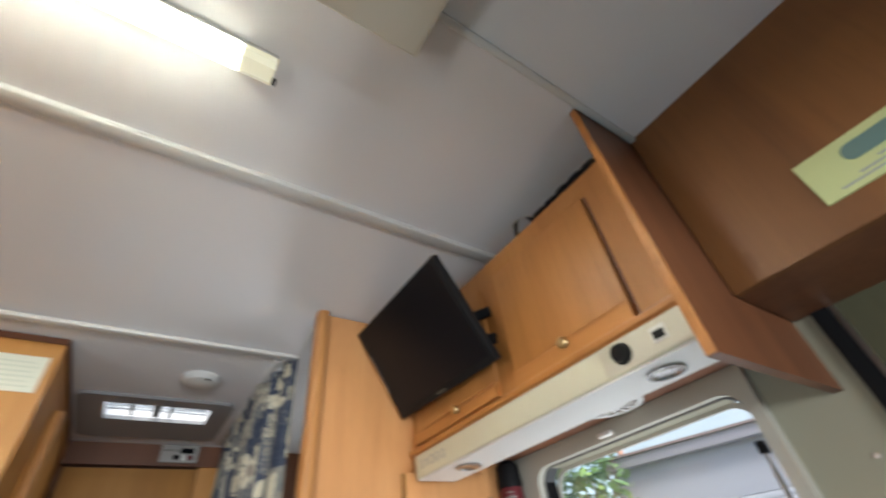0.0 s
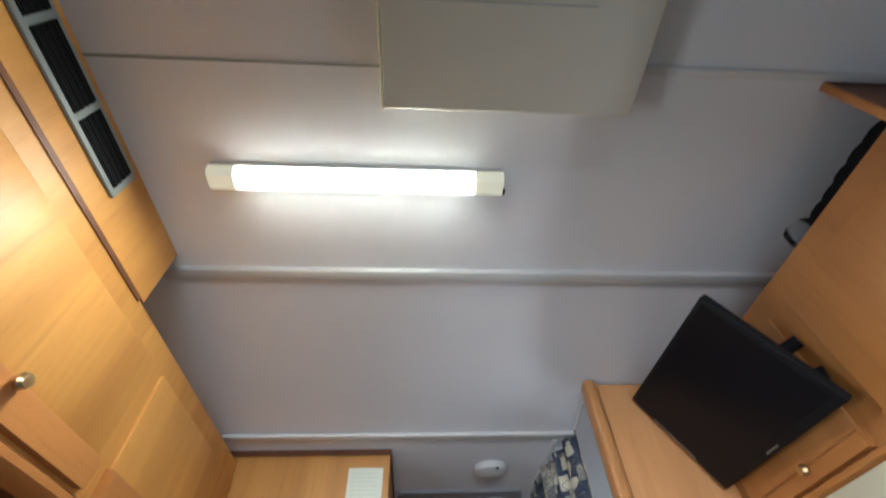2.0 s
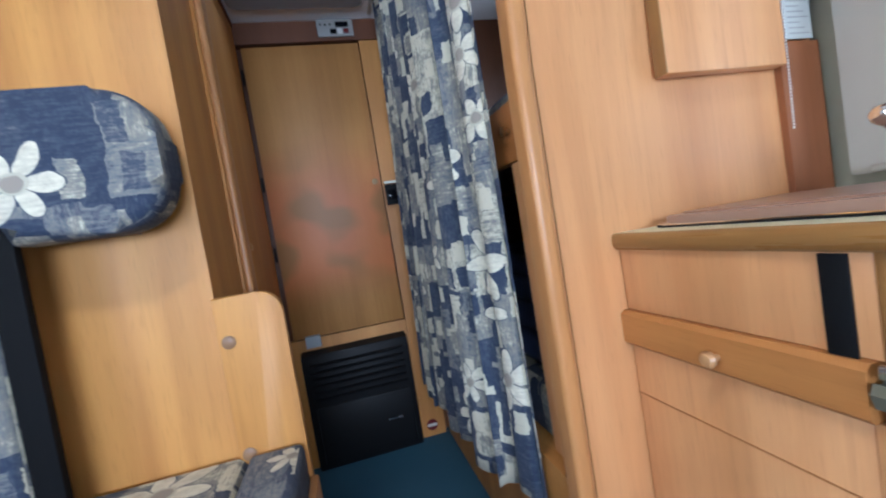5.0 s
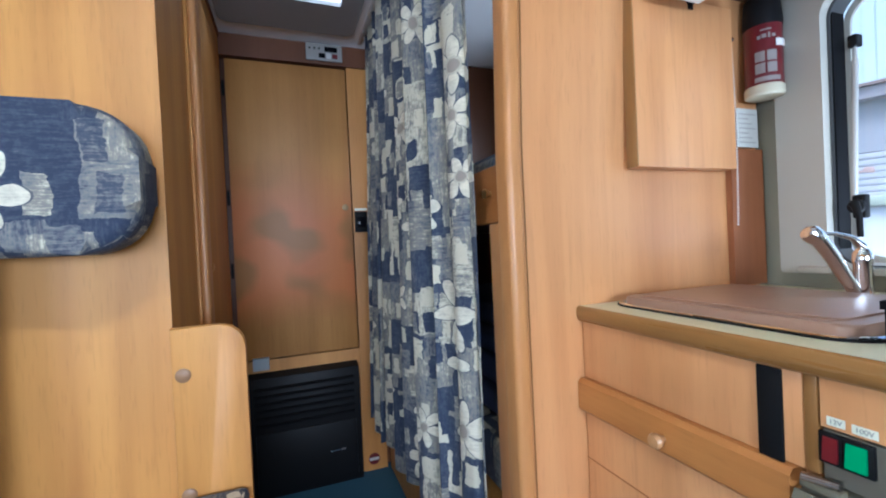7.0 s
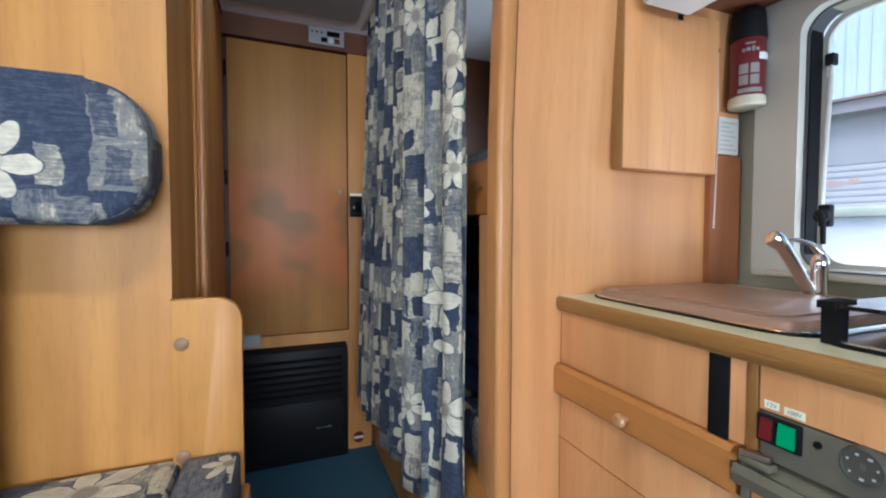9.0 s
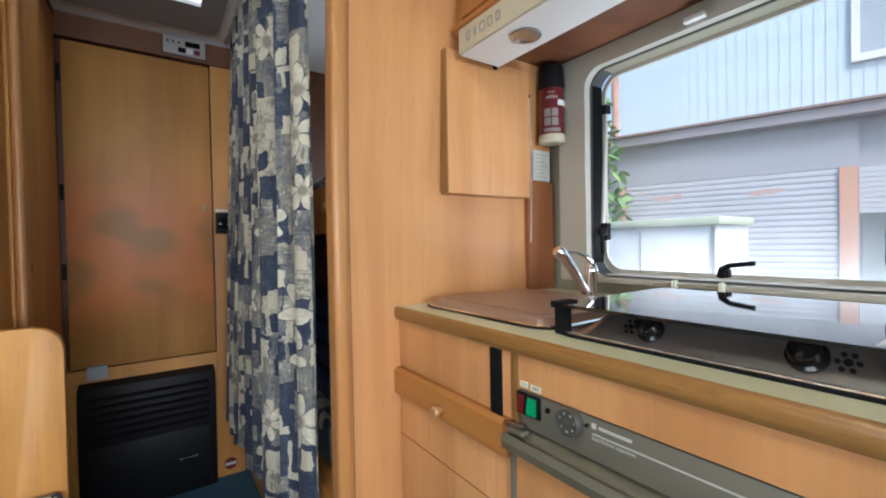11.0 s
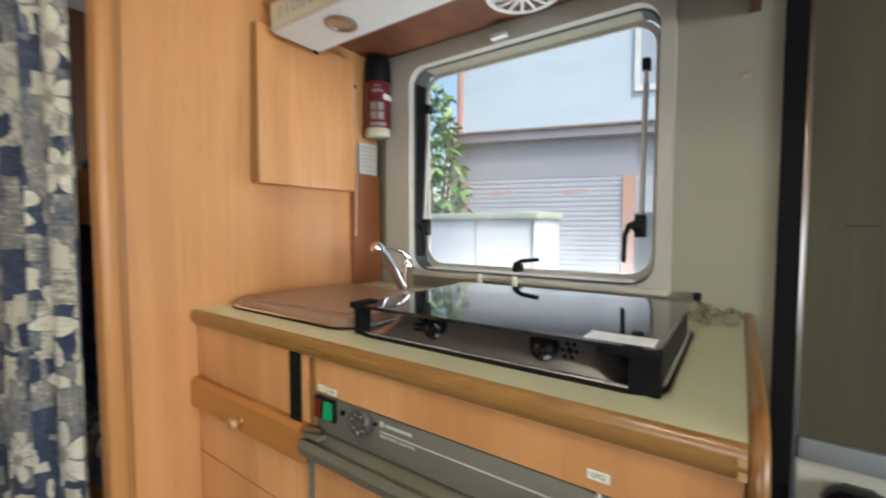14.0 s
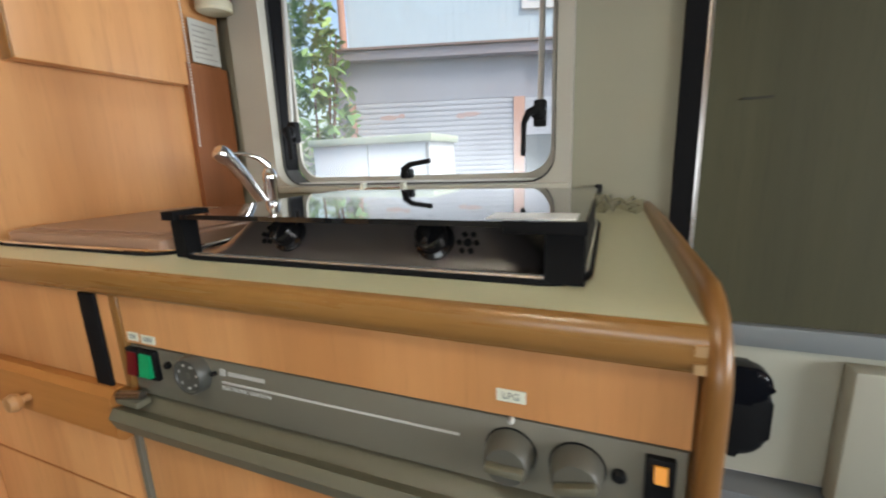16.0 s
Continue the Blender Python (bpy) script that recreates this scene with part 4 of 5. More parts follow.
part("casing", tv_box(-w2, w2, *away(0.0, 0.022), -h2, h2, 0.004), BLACK, tv)
part("screen", tv_box(-w2 + 0.014, w2 - 0.014, *away(-0.0008, 0.001), -h2 + 0.020, h2 - 0.012), SCREENBLACK, tv, "glossy dark screen")
part("back_cover", tv_box(-w2 + 0.06, w2 - 0.06, *away(0.022, 0.045), -h2 + 0.03, h2 - 0.05, 0.008), BLACK, tv)
part("maker_mark", tv_box(-0.022, 0.022, *away(-0.0016, 0), -h2 + 0.008, -h2 + 0.012), OLIVE, tv)
part("edge_strip", tv_box(w2 - 0.010, w2 - 0.007, *away(-0.0016, 0), -0.06, 0.07), STEEL, tv)
bm = bmesh.new()
rod(bm, TVM @ Vector((-0.05, -0.03 * facing, 0.0)), (0.862, 0.93, 1.80), 0.014)
rod(bm, TVM @ Vector((-0.05, -0.03 * facing, -0.05)), (0.862, 0.93, 1.72), 0.014)
part("arm", bm, BLACK, tv, "black swivel arm")

# fold-down flap on the partition, fire extinguisher, label, chain
flap = thing("wall_flap", (0.99, 1.398, 1.157), "wooden flap board folded against the partition", "board")
part("board", B(0.8265, 1.113, 1.361, 1.3905, 1.157, 1.515, bevel=0.003), BEECH, flap)
part("edge_band", B(0.8235, 0.8262, 1.3615, 1.3900, 1.1575, 1.5145, bevel=0.0008), ALDER_UPRIGHT, flap, "brown edge band")
part("catch", lathe(bmesh.new(), [(0.0035, 0), (0.0035, 0.006), (0.0055, 0.008), (0.005, 0.012), (0, 0.013)], (1.1125, 1.371, 1.452), (1, 0, 0), 12), STEEL, flap, "small metal catch pin")
ext = thing("fire_extinguisher", (1.192, 1.347, 1.32), "red fire extinguisher with white labels", "fire extinguisher")
bm = bmesh.new()
lathe(bm, [(0.030, 0.0), (0.036, 0.004), (0.0365, 0.16), (0.033, 0.185), (0.020, 0.198), (0, 0.2)], (1.192, 1.347, 1.338), (0, 0, 1), 26)
part("cylinder", bm, RED, ext)
bm = bmesh.new()
lathe(bm, [(0, 0), (0.034, 0), (0.038, 0.004), (0.038, 0.020), (0.035, 0.024), (0, 0.024)], (1.192, 1.347, 1.318), (0, 0, 1), 26)
part("base_cap", bm, CREAM, ext)
bm = bmesh.new()
lathe(bm, [(0, 0), (0.037, 0), (0.038, 0.01), (0.034, 0.065), (0.022, 0.076), (0, 0.076)], (1.192, 1.347, 1.472), (0, 0, 1), 26)
part("head", bm, BLACK, ext)


def curved_label(a0, a1, z0, z1, mat, name="label", r=0.0371):
    bm = bmesh.new()
    rows = []
    for z in (z0, z1):
        rows.append([bm.verts.new((1.192 + r * math.cos(radians(a0 + (a1 - a0) * k / 8)), 1.347 + r * math.sin(radians(a0 + (a1 - a0) * k / 8)), z)) for k in range(9)])
    for k in range(8):
        bm.faces.new((rows[0][k], rows[0][k + 1], rows[1][k + 1], rows[1][k]))
    bmesh.ops.recalc_face_normals(bm, faces=bm.faces)
    geom = bmesh.ops.solidify(bm, geom=bm.faces[:], thickness=0.0006)
    part(name, bm, mat, ext)


for k in range(2):
    for j in range(2):
        curved_label(188 + 34 * k, 216 + 34 * k, 1.364 + 0.026 * j, 1.386 + 0.026 * j, FADEDPRINT)
curved_label(185, 262, 1.346, 1.356, FADEDPRINT)
curved_label(205, 236, 1.4565, 1.460, FADEDPRINT, "printed_bar")
curved_label(248, 345, 1.420, 1.436, WHITE, "strap", 0.0385)
for k, (a0, a1) in enumerate(((196, 206), (209, 222), (226, 233), (237, 248))):
    curved_label(a0, a1, 1.4395 + 0.001 * (k % 2), 1.447 + 0.002 * (k % 3), FADEDPRINT, "printed_bar")
part("bracket", B(1.205, 1.249, 1.335, 1.36, 1.40, 1.46, bevel=0.003), WHITE, ext, "white wall bracket")
lab = single("wall_notice", B(1.150, 1.222, 1.3835, 1.3845, 1.214, 1.304), plain("notice_paper", (0.50, 0.50, 0.46), 0.7), "white printed notice on the partition", "notice")
for k in range(7):
    part("printed_bar", B(1.158, 1.214 - 0.012 * (k % 3), 1.3826, 1.3836, 1.224 + 0.011 * k, 1.2265 + 0.011 * k), PANELGREY, lab)
chain = thing("bead_chain", (1.124, 1.371, 1.03), "pale nickel bead chain hanging beside the flap", "chain")
bm = bmesh.new()
for k in range(66):
    bow = 0.006 * math.sin(k * 0.045)
    bmesh.ops.create_icosphere(bm, subdivisions=1, radius=0.0026, matrix=Matrix.Translation((1.122 + bow, 1.371, 1.449 - 0.0064 * k)))
part("beads", bm, plain("nickel_beads", (0.78, 0.78, 0.76), 0.35, 0.35), chain)

# ---- entrance door ----
setting("door_seal", B(1.238, 1.2485, 0.389, 0.420, 0.05, 1.584), RUBBER, "black rubber door seal")
setting("door_jamb", B(1.242, 1.2485, 0.3805, 0.3885, 0.05, 1.584, bevel=0.001), STEEL, "grey metal door jamb")
ed = thing("door_1", (1.27, 0.0, 0.05), "entrance door with olive roller blind drawn down", "door")
ed["kind"] = "structure"
part("leaf", B(1.262, 1.295, -0.36, 0.398, 0.0, 1.75), WHITE, ed, "white door leaf")
part("blind", B(1.2475, 1.2615, -0.36, 0.380, 0.690, 1.60), SCREEN, ed, "olive pleated door blind")
part("blind_rail", B(1.235, 1.2615, -0.36, 0.380, 0.650, 0.689, bevel=0.004), plain("blue_grey_rail", (0.20, 0.22, 0.235), 0.45), ed, "blue grey lower rail")
part("lower_panel", B(1.248, 1.2615, -0.36, 0.380, 0.40, 0.649), DOORWHITE, ed)
part("pocket", B(1.205, 1.2455, -0.30, 0.155, 0.39, 0.640, bevel=0.006), DOORWHITE, ed, "off-white door pocket")
part("step_trim", B(1.20, 1.2615, -0.36, 0.334, 0.330, 0.389), plain("grey_step", (0.16, 0.17, 0.18), 0.6), ed)
bm = bmesh.new()
prism(bm, rrect(0.250, 0.350, 0.455, 0.610, 0.045, 6), "x", 1.205, 1.2475, bevel=0.015, seg=3)
bin_ob = thing("door_bin", (1.23, 0.29, 0.43), "black rounded waste bin on the door", "waste bin")
part("tub", bm, BLACK, bin_ob)
bm = bmesh.new()
prism(bm, rrect(0.252, 0.348, 0.560, 0.624, 0.030, 6), "x", 1.200, 1.2475, bevel=0.012, seg=3)
part("lid", bm, GLOSSBLACK, bin_ob)

# ---- ceiling fittings ----
lamp = thing("ceiling_lamp", (-0.1, 0.69, CZ), "lit fluorescent ceiling strip lamp", "lamp")
part("base", B(-0.416, 0.202, 0.662, 0.718, 2.038, 2.0505, bevel=0.003), WHITE, lamp)
bm = bmesh.new()
prism(bm, [(0.664, 2.039), (0.666, 2.026), (0.676, 2.018), (0.704, 2.018), (0.714, 2.026), (0.716, 2.039)], "x", -0.362, 0.142)
diffuser = part("diffuser", bm, LAMP, lamp, "glowing white diffuser")
part("tube_window", B(-0.357, 0.137, 0.677, 0.703, 2.0165, 2.0178), TUBE, diffuser, "bright clear strip below the tube")
for x0, x1 in ((-0.416, -0.362), (0.142, 0.202)):
    bm = bmesh.new()
    prism(bm, [(0.663, 2.039), (0.665, 2.026), (0.675, 2.017), (0.705, 2.017), (0.715, 2.026), (0.717, 2.039)], "x", x0, x1)
    part("end_cap", bm, CAPLIT, lamp, "yellowed clear end cap")
part("switch", B(0.201, 0.210, 0.700, 0.714, 2.026, 2.036, bevel=0.002), BLACK, lamp)

vent = thing("roof_vent", (0.18, 0.25, CZ), "beige roof vent housing with two knobs", "roof vent")
bm = bmesh.new()
prism(bm, [(-0.045, -0.02), (0.41, -0.02), (0.41, 0.514), (-0.045, 0.514)], "z", 1.985, 2.052, bevel=0.006, seg=3)
part("housing", bm, HOUSING, vent)
part("trim", B(-0.047, -0.043, -0.02, 0.515, 1.983, 2.0, bevel=0.001), plain("yellow_edge", (0.62, 0.58, 0.36), 0.4), vent, "yellowed edge strip")
for x in (0.059, 0.129):
    bm = bmesh.new()
    lathe(bm, [(0.021, 0), (0.021, 0.010), (0.018, 0.014), (0, 0.015)], (x, 0.297, 1.985), (0, 0, -1), 24)
    k = part("knob", bm, plain("slate_knob", (0.03, 0.04, 0.045), 0.4), vent, "dark slate knob")
    part("grip", B(x - 0.003, x + 0.003, 0.279, 0.315, 1.965, 1.972, bevel=0.001), BLACK, k)
for x0, x1, y0, y1 in ((-0.03, 0.008, 0.306, 0.312), (0.19, 0.235, 0.252, 0.262), (0.02, 0.028, 0.285, 0.291), (0.085, 0.092, 0.268, 0.272), (0.16, 0.166, 0.285, 0.29)):
    part("printed_bar", B(x0, x1, y0, y1, 1.9838, 1.9848), INK, vent)
part("embossed_line", B(-0.02, 0.30, 0.338, 0.340, 1.9842, 1.9852), INK, vent)

smoke = thing("smoke_alarm", (0.3, 1.83, RZ), "round white smoke alarm on the ceiling", "smoke alarm")
bm = bmesh.new()
lathe(bm, [(0.060, 0), (0.062, 0.008), (0.055, 0.022), (0.030, 0.030), (0, 0.032)], (0.300, 1.845, RZ), (0, 0, -1), 30)
part("body", bm, WHITE, smoke)
part("button", rod(bmesh.new(), (0.318, 1.80, 1.912), (0.318, 1.80, 1.900), 0.007), BLACK, smoke)

hatch = thing("window_2", (0.2, 2.24, RZ), "barred ceiling hatch letting daylight in", "roof hatch")
hatch["kind"] = "structure"
bm = bmesh.new()
ring(bm, rrect(-0.05, 0.46, 2.05, 2.50, 0.04, 5), rrect(0.035, 0.385, 2.115, 2.285, 0.008, 5), "z", 1.914, 1.928)
part("frame", bm, plain("hatch_frame", (0.27, 0.27, 0.28), 0.6), hatch)
bars = plain("hatch_bar", (0.22, 0.235, 0.25), 0.5)
for x, wide in ((0.121, 0.013), (0.203, 0.026), (0.252, 0.014)):
    part("bar", B(x - wide / 2, x + wide / 2, 2.115, 2.285, 1.930, 1.938, bevel=0.002), bars, hatch)
for y in (2.148, 2.182, 2.216, 2.250):
    part("slat", B(0.035, 0.385, y - 0.0025, y + 0.0025, 1.940, 1.946), bars, hatch)
dome = part("pane", B(0.032, 0.388, 2.112, 2.288, 1.954, 1.958), GLASS, hatch)
dome.visible_shadow = False

# ---- corridor: washroom door, heater, controls ----
rear = thing("door_2", (0.19, 2.62, 0.55), "flat wooden washroom door, closed", "door")
rear["kind"] = "structure"
part("leaf", B(-0.050, 0.436, 2.620, 2.640, 0.572, 1.825, bevel=0.003), MOTTLED, rear, "yellow wood leaf with reddish patches")
part("knob", lathe(bmesh.new(), [(0.006, 0), (0.006, 0.008), (0.013, 0.012), (0.014, 0.020), (0, 0.024)], (0.407, 2.620, 1.204), (0, -1, 0)), DULLBRASS, rear, "dull brass knob")
for z in (0.95, 1.25, 1.70):
    part("hinge", rod(bmesh.new(), (-0.058, 2.617, z - 0.03), (-0.058, 2.617, z + 0.03), 0.005), BLACK, rear)
setting("trim_door_frame", B(0.442, 0.545, 2.622, 2.656, 0.0, 1.834), ALDER, "wooden door frame")
setting("trim_under_door", B(-0.07, 0.4415, 2.626, 2.656, 0.0, 0.566), ALDER, "wooden panel below the door")
setting("trim_over_door", B(-0.07, 0.60, 2.612, 2.656, 1.835, RZ), BROWN, "dark brown fascia over the door")
ctl = thing("control_panel", (0.35, 2.61, 1.85), "grey control panel with switches", "control panel")
part("plate", B(0.272, 0.425, 2.600, 2.611, 1.848, 1.922, bevel=0.003), PANELGREY, ctl)
for x0, x1, z0, z1, m in ((0.350, 0.405, 1.886, 1.908, GLOSSBLACK), (0.325, 0.352, 1.858, 1.878, GLOSSBLACK), (0.356, 0.378, 1.856, 1.880, WHITE), (0.382, 0.405, 1.858, 1.878, REDSW)):
    part("switch", B(x0, x1, 2.595, 2.601, z0, z1, bevel=0.002), m, ctl)
for k in range(3):
    part("indicator", rod(bmesh.new(), (0.288 + 0.02 * k, 2.601, 1.898), (0.288 + 0.02 * k, 2.597, 1.898), 0.004), BLACK, ctl)
sw = thing("light_switch", (0.475, 2.62, 1.09), "black rocker wall switch", "switch")
part("plate", B(0.448, 0.505, 2.612, 2.622, 1.092, 1.186, bevel=0.004), BLACK, sw)
part("rocker", B(0.458, 0.495, 2.607, 2.613, 1.115, 1.160, bevel=0.003), GLOSSBLACK, sw)
part("printed_bar", B(0.450, 0.503, 2.613, 2.621, 1.190, 1.200), PAPER, sw)

heat = thing("gas_heater", (0.2, 2.55, 0.0), "black gas heater with louvred front", "heater")
bm = bmesh.new()
prism(bm, [(2.626, 0.0), (2.585, 0.0), (2.575, 0.02), (2.568, 0.46), (2.580, 0.50), (2.626, 0.515)], "x", -0.03, 0.428, bevel=0.006)
part("casing", bm, HEATGREY, heat)
for k in range(6):
    z = 0.300 + 0.030 * k
    bm = bmesh.new()
    prism(bm, [(2.574, z), (2.562, z + 0.004), (2.559, z + 0.012), (2.574, z + 0.018)], "x", 0.0, 0.400)
    part("louvre", bm, BLACK, heat)
part("lower_cover", B(0.0, 0.405, 2.566, 2.576, 0.03, 0.275, bevel=0.004), HEATGREY, heat)
part("badge", B(0.29, 0.355, 2.5645, 2.5665, 0.150, 0.156), STEEL, heat)
single("heater_tag", B(0.0, 0.062, 2.600, 2.625, 0.530, 0.580), plain("tag_blue_grey", (0.34, 0.38, 0.42), 0.4), "small grey blue plastic tag over the heater", "tag")
lab2 = single("warning_sticker", rod(bmesh.new(), (0.484, 2.622, 0.052), (0.484, 2.6195, 0.052), 0.026, seg=20), RED, "round red and white warning sticker", "sticker")
part("printed_bar", B(0.462, 0.506, 2.618, 2.6196, 0.046, 0.058), WHITEINK, lab2)

# ---- wardrobe and its corridor side ----
ward = thing("wardrobe", (-0.5, 2.15, 0), "tall wooden wardrobe with plain front", "wardrobe")
part("front", B(-0.949, -0.066, 1.690, 1.712, 0.0, 1.905), ALDER, ward)
part("side", B(-0.088, -0.068, 1.712, 2.62, 0.0, 1.905), ALDER, ward)
part("top_trim", B(-0.949, -0.062, 1.684, 1.712, 1.905, 1.922), BROWN, ward, "dark brown top trim")
part("top_trim", B(-0.090, -0.062, 1.712, 2.61, 1.905, 1.922), BROWN, ward)
wd = part("door", B(-0.068, -0.060, 1.965, 2.55, 0.06, 1.82, bevel=0.002), ALDER, ward)
bm = bmesh.new()
prism(bm, rrect(-0.060, -0.040, 1.968, 2.03, 0.008, 4), "z", 0.06, 1.82)
part("grip_batten", bm, POST, wd, "rounded wooden grip batten")
part("knob", lathe(bmesh.new(), [(0.005, 0), (0.005, 0.006), (0.010, 0.010), (0.011, 0.016), (0, 0.019)], (-0.060, 2.075, 0.985), (1, 0, 0)), BRASS, wd)
paper = single("paper_notice", B(-0.200, -0.086, 1.6885, 1.6895, 1.765, 1.863), PAPER, "pale paper notice on the wardrobe front", "notice")
for k in range(6):
    part("printed_bar", B(-0.19, -0.10 - 0.01 * (k % 2), 1.6878, 1.6886, 1.778 + 0.013 * k, 1.782 + 0.013 * k), plain("faint_print", (0.62, 0.66, 0.56), 0.7), paper)

bm = bmesh.new()
outline = [(-0.066, 0.0), (0.067, 0.0), (0.067, 0.83)]
for i in range(9):
    t = radians(90 * i / 8)
    outline.append((0.019 + 0.048 * math.cos(t), 0.831 + 0.048 * math.sin(t)))
outline.append((-0.066, 0.879))
bm = bmesh.new()
prism(bm, outline, "y", 1.664, 1.687, bevel=0.003)
pan = single("bench_side_panel", bm, ALDER, "low wooden panel with a rounded corner", "panel")
for z in (0.786, 0.548):
    part("screw_cover", lathe(bmesh.new(), [(0.014, 0), (0.014, 0.002), (0.011, 0.004), (0, 0.004)], (-0.046, 1.664, z), (0, -1, 0)), plain("brown_plug", (0.27, 0.15, 0.075), 0.4), pan, "round brown screw cover")

# ---- left overhead locker ----
left = thing("overhead_locker", (-0.75, 0.9, 1.4), "long wooden overhead locker with open shelf", "cabinet")
part("body", B(-0.949, -0.588, -0.6, 1.684, 1.565, 1.885), ALDER, left)
part("face_frame", B(-0.588, -0.572, -0.6, 1.684, 1.552, 1.885), ALDER, left)
for y0, y1, kn in ((1.098, 1.668, 1.36), (0.47, 1.040, 0.78), (-0.16, 0.41, 0.15)):
    d = part("door", B(-0.572, -0.562, y0, y1, 1.618, 1.826, bevel=0.003), ALDER, left)
    bm = bmesh.new()
    prism(bm, [(-0.572, 1.562), (-0.552, 1.560), (-0.548, 1.600), (-0.558, 1.617), (-0.572, 1.618)], "y", y0 - 0.004, y1)
    part("grip_batten", bm, ALDER_Y, left, "orange wooden grip batten")
    bm = bmesh.new()
    lathe(bm, [(0.005, 0), (0.005, 0.006), (0.011, 0.010), (0.0135, 0.016), (0.010, 0.023), (0, 0.025)], (-0.552, kn, 1.606), (1, 0, 0))
    part("knob", bm, BRASS, left, "brass knob")
bm = bmesh.new()
prism(bm, [(-0.60, 1.552), (-0.566, 1.553), (-0.556, 1.546), (-0.556, 1.534), (-0.566, 1.526), (-0.60, 1.525)], "y", -0.6, 1.684)
part("upper_lip", bm, ALDER_Y, left, "rounded wooden lip")
part("shelf_board", B(-0.949, -0.588, -0.6, 1.600, 1.393, 1.410), SHELFBROWN, left)
bm = bmesh.new()
prism(bm, [(-0.600, 1.432), (-0.578, 1.434), (-0.566, 1.426), (-0.566, 1.396), (-0.578, 1.388), (-0.600, 1.388)], "y", -0.6, 1.61)
part("lower_lip", bm, ALDER_Y, left, "rounded wooden lip")
bm = bmesh.new()
prism(bm, [(1.689, 1.553), (1.689, 1.528), (1.616, 1.390), (1.600, 1.390), (1.674, 1.534), (1.674, 1.553)], "x", -0.949, -0.562)
part("end_bracket", bm, ALDER, left, "slanted wooden end bracket")
part("back", B(-0.74, -0.725, -0.6, 1.672, 1.410, 1.552), SHELFBROWN, left, "red-brown shelf back")
part("shelf_roof", B(-0.735, -0.60, -0.6, 1.672, 1.535, 1.552), BROWN, left)

fas = thing("upper_fascia", (-0.6, 0.3, 1.88), "wooden fascia with black air grilles", "panel")
part("board", B(-0.592, -0.570, -0.6, 0.920, 1.8905, 2.049), ALDER, fas)
part("end", B(-0.949, -0.592, 0.900, 0.920, 1.8905, 2.049), BROWN, fas)
part("groove", B(-0.5705, -0.5688, -0.6, 0.905, 1.878, 1.890), BROWN, fas)
gr = part("grille", B(-0.570, -0.562, 0.235, 0.690, 1.945, 2.028, bevel=0.002), plain("grille_grey", (0.22, 0.25, 0.25), 0.45), fas, "grey framed air grille")
for k in range(3):
    y0 = 0.250 + 0.146 * k
    part("opening", B(-0.5625, -0.5605, y0, y0 + 0.132, 1.956, 2.017), RUBBER, gr)
    for j in range(4):
        part("fin", B(-0.5608, -0.5588, y0, y0 + 0.132, 1.962 + 0.014 * j, 1.9645 + 0.014 * j), BLACK, gr)

# ---- dinette: window, drape, bench ----
lw = thing("window_3", (LX, 0.45, 0.78), "side window beside the drape", "window")
lw["kind"] = "structure"
bm = bmesh.new()
ring(bm, rrect(-0.02, 0.94, 0.76, 1.34, 0.03, 5), rrect(0.02, 0.90, 0.80, 1.30, 0.04, 5), "x", -0.965, -0.935)
part("frame", bm, FRAME, lw)
p = part("pane", B(-0.999, -0.995, 0.0, 0.92, 0.78, 1.32), GLASS, lw)
p.visible_shadow = False


def drape_mesh(path, z0, z1, rows, mat, name, label, flare=0.0):
    """A hanging cloth along a path of plan points, with the fold depth in them."""
    bm = bmesh.new()
    layer = bm.loops.layers.uv.verify()
    run = [0.0]
    for a, b in zip(path, path[1:]):
        run.append(run[-1] + (Vector(b) - Vector(a)).length)
    grid = []
    for j in range(rows + 1):
        t = j / rows
        line = []
        for i, (x, y) in enumerate(path):
            soft = 0.35 + 0.65 * (1 - t)
            wave = 0.006 * noise.noise(Vector((i * 0.21, t * 3.0, 2.0)))
            line.append(bm.verts.new((x + wave * soft - flare * (1 - t) * i / len(path), y, z0[i] + (z1[i] - z0[i]) * t)))
        grid.append(line)
    for j in range(rows):
        for i in range(len(path) - 1):
            face = bm.faces.new((grid[j][i], grid[j][i + 1], grid[j + 1][i + 1], grid[j + 1][i]))
            for loop, (ii, jj) in zip(face.loops, ((i, j), (i + 1, j), (i + 1, j + 1), (i, j + 1))):
                loop[layer].uv = (run[ii], grid[jj][ii].co.z)
    ob = single(name, bm, mat, label, "curtain")
    thick = ob.modifiers.new("thickness", "SOLIDIFY")
    thick.thickness = 0.0016
    return ob


path = []
for i in range(150):
    t = i / 149
    path.append((-0.832 + 0.0028 * math.sin(t * 96 + 2.2 * math.sin(t * 13)) + 0.003 * math.sin(t * 23), 0.96 + 0.72 * t))
drape_mesh(path, [0.72] * 150, [1.39] * 150, 16, DRAPE, "window_drape", "pale pleated drape at the side window")

HEAD = floral("floral_headrest", [(-0.637, 1.198, 0.084, 0.25), (-0.291, 1.131, 0.074, 0.0), (-0.407, 1.305, 0.066, 0.3)], 0.85, 9.0, False, 0.74)
SEATC = floral("floral_seat", [(-0.19, 1.60, 0.10, 0.3), (-0.52, 1.62, 0.09, 0.6)], 0.6, 8.0)
bench = thing("bench", (-0.5, 1.42, 0), "dinette bench with floral seat cushion", "bench")
part("base", B(-0.949, 0.061, 1.20, 1.663, 0.0, 0.43), ALDER, bench)
part("front_rail", B(0.062, 0.080, 1.22, 1.662, 0.30, 0.47, bevel=0.006), POST, bench)
bm = bmesh.new()
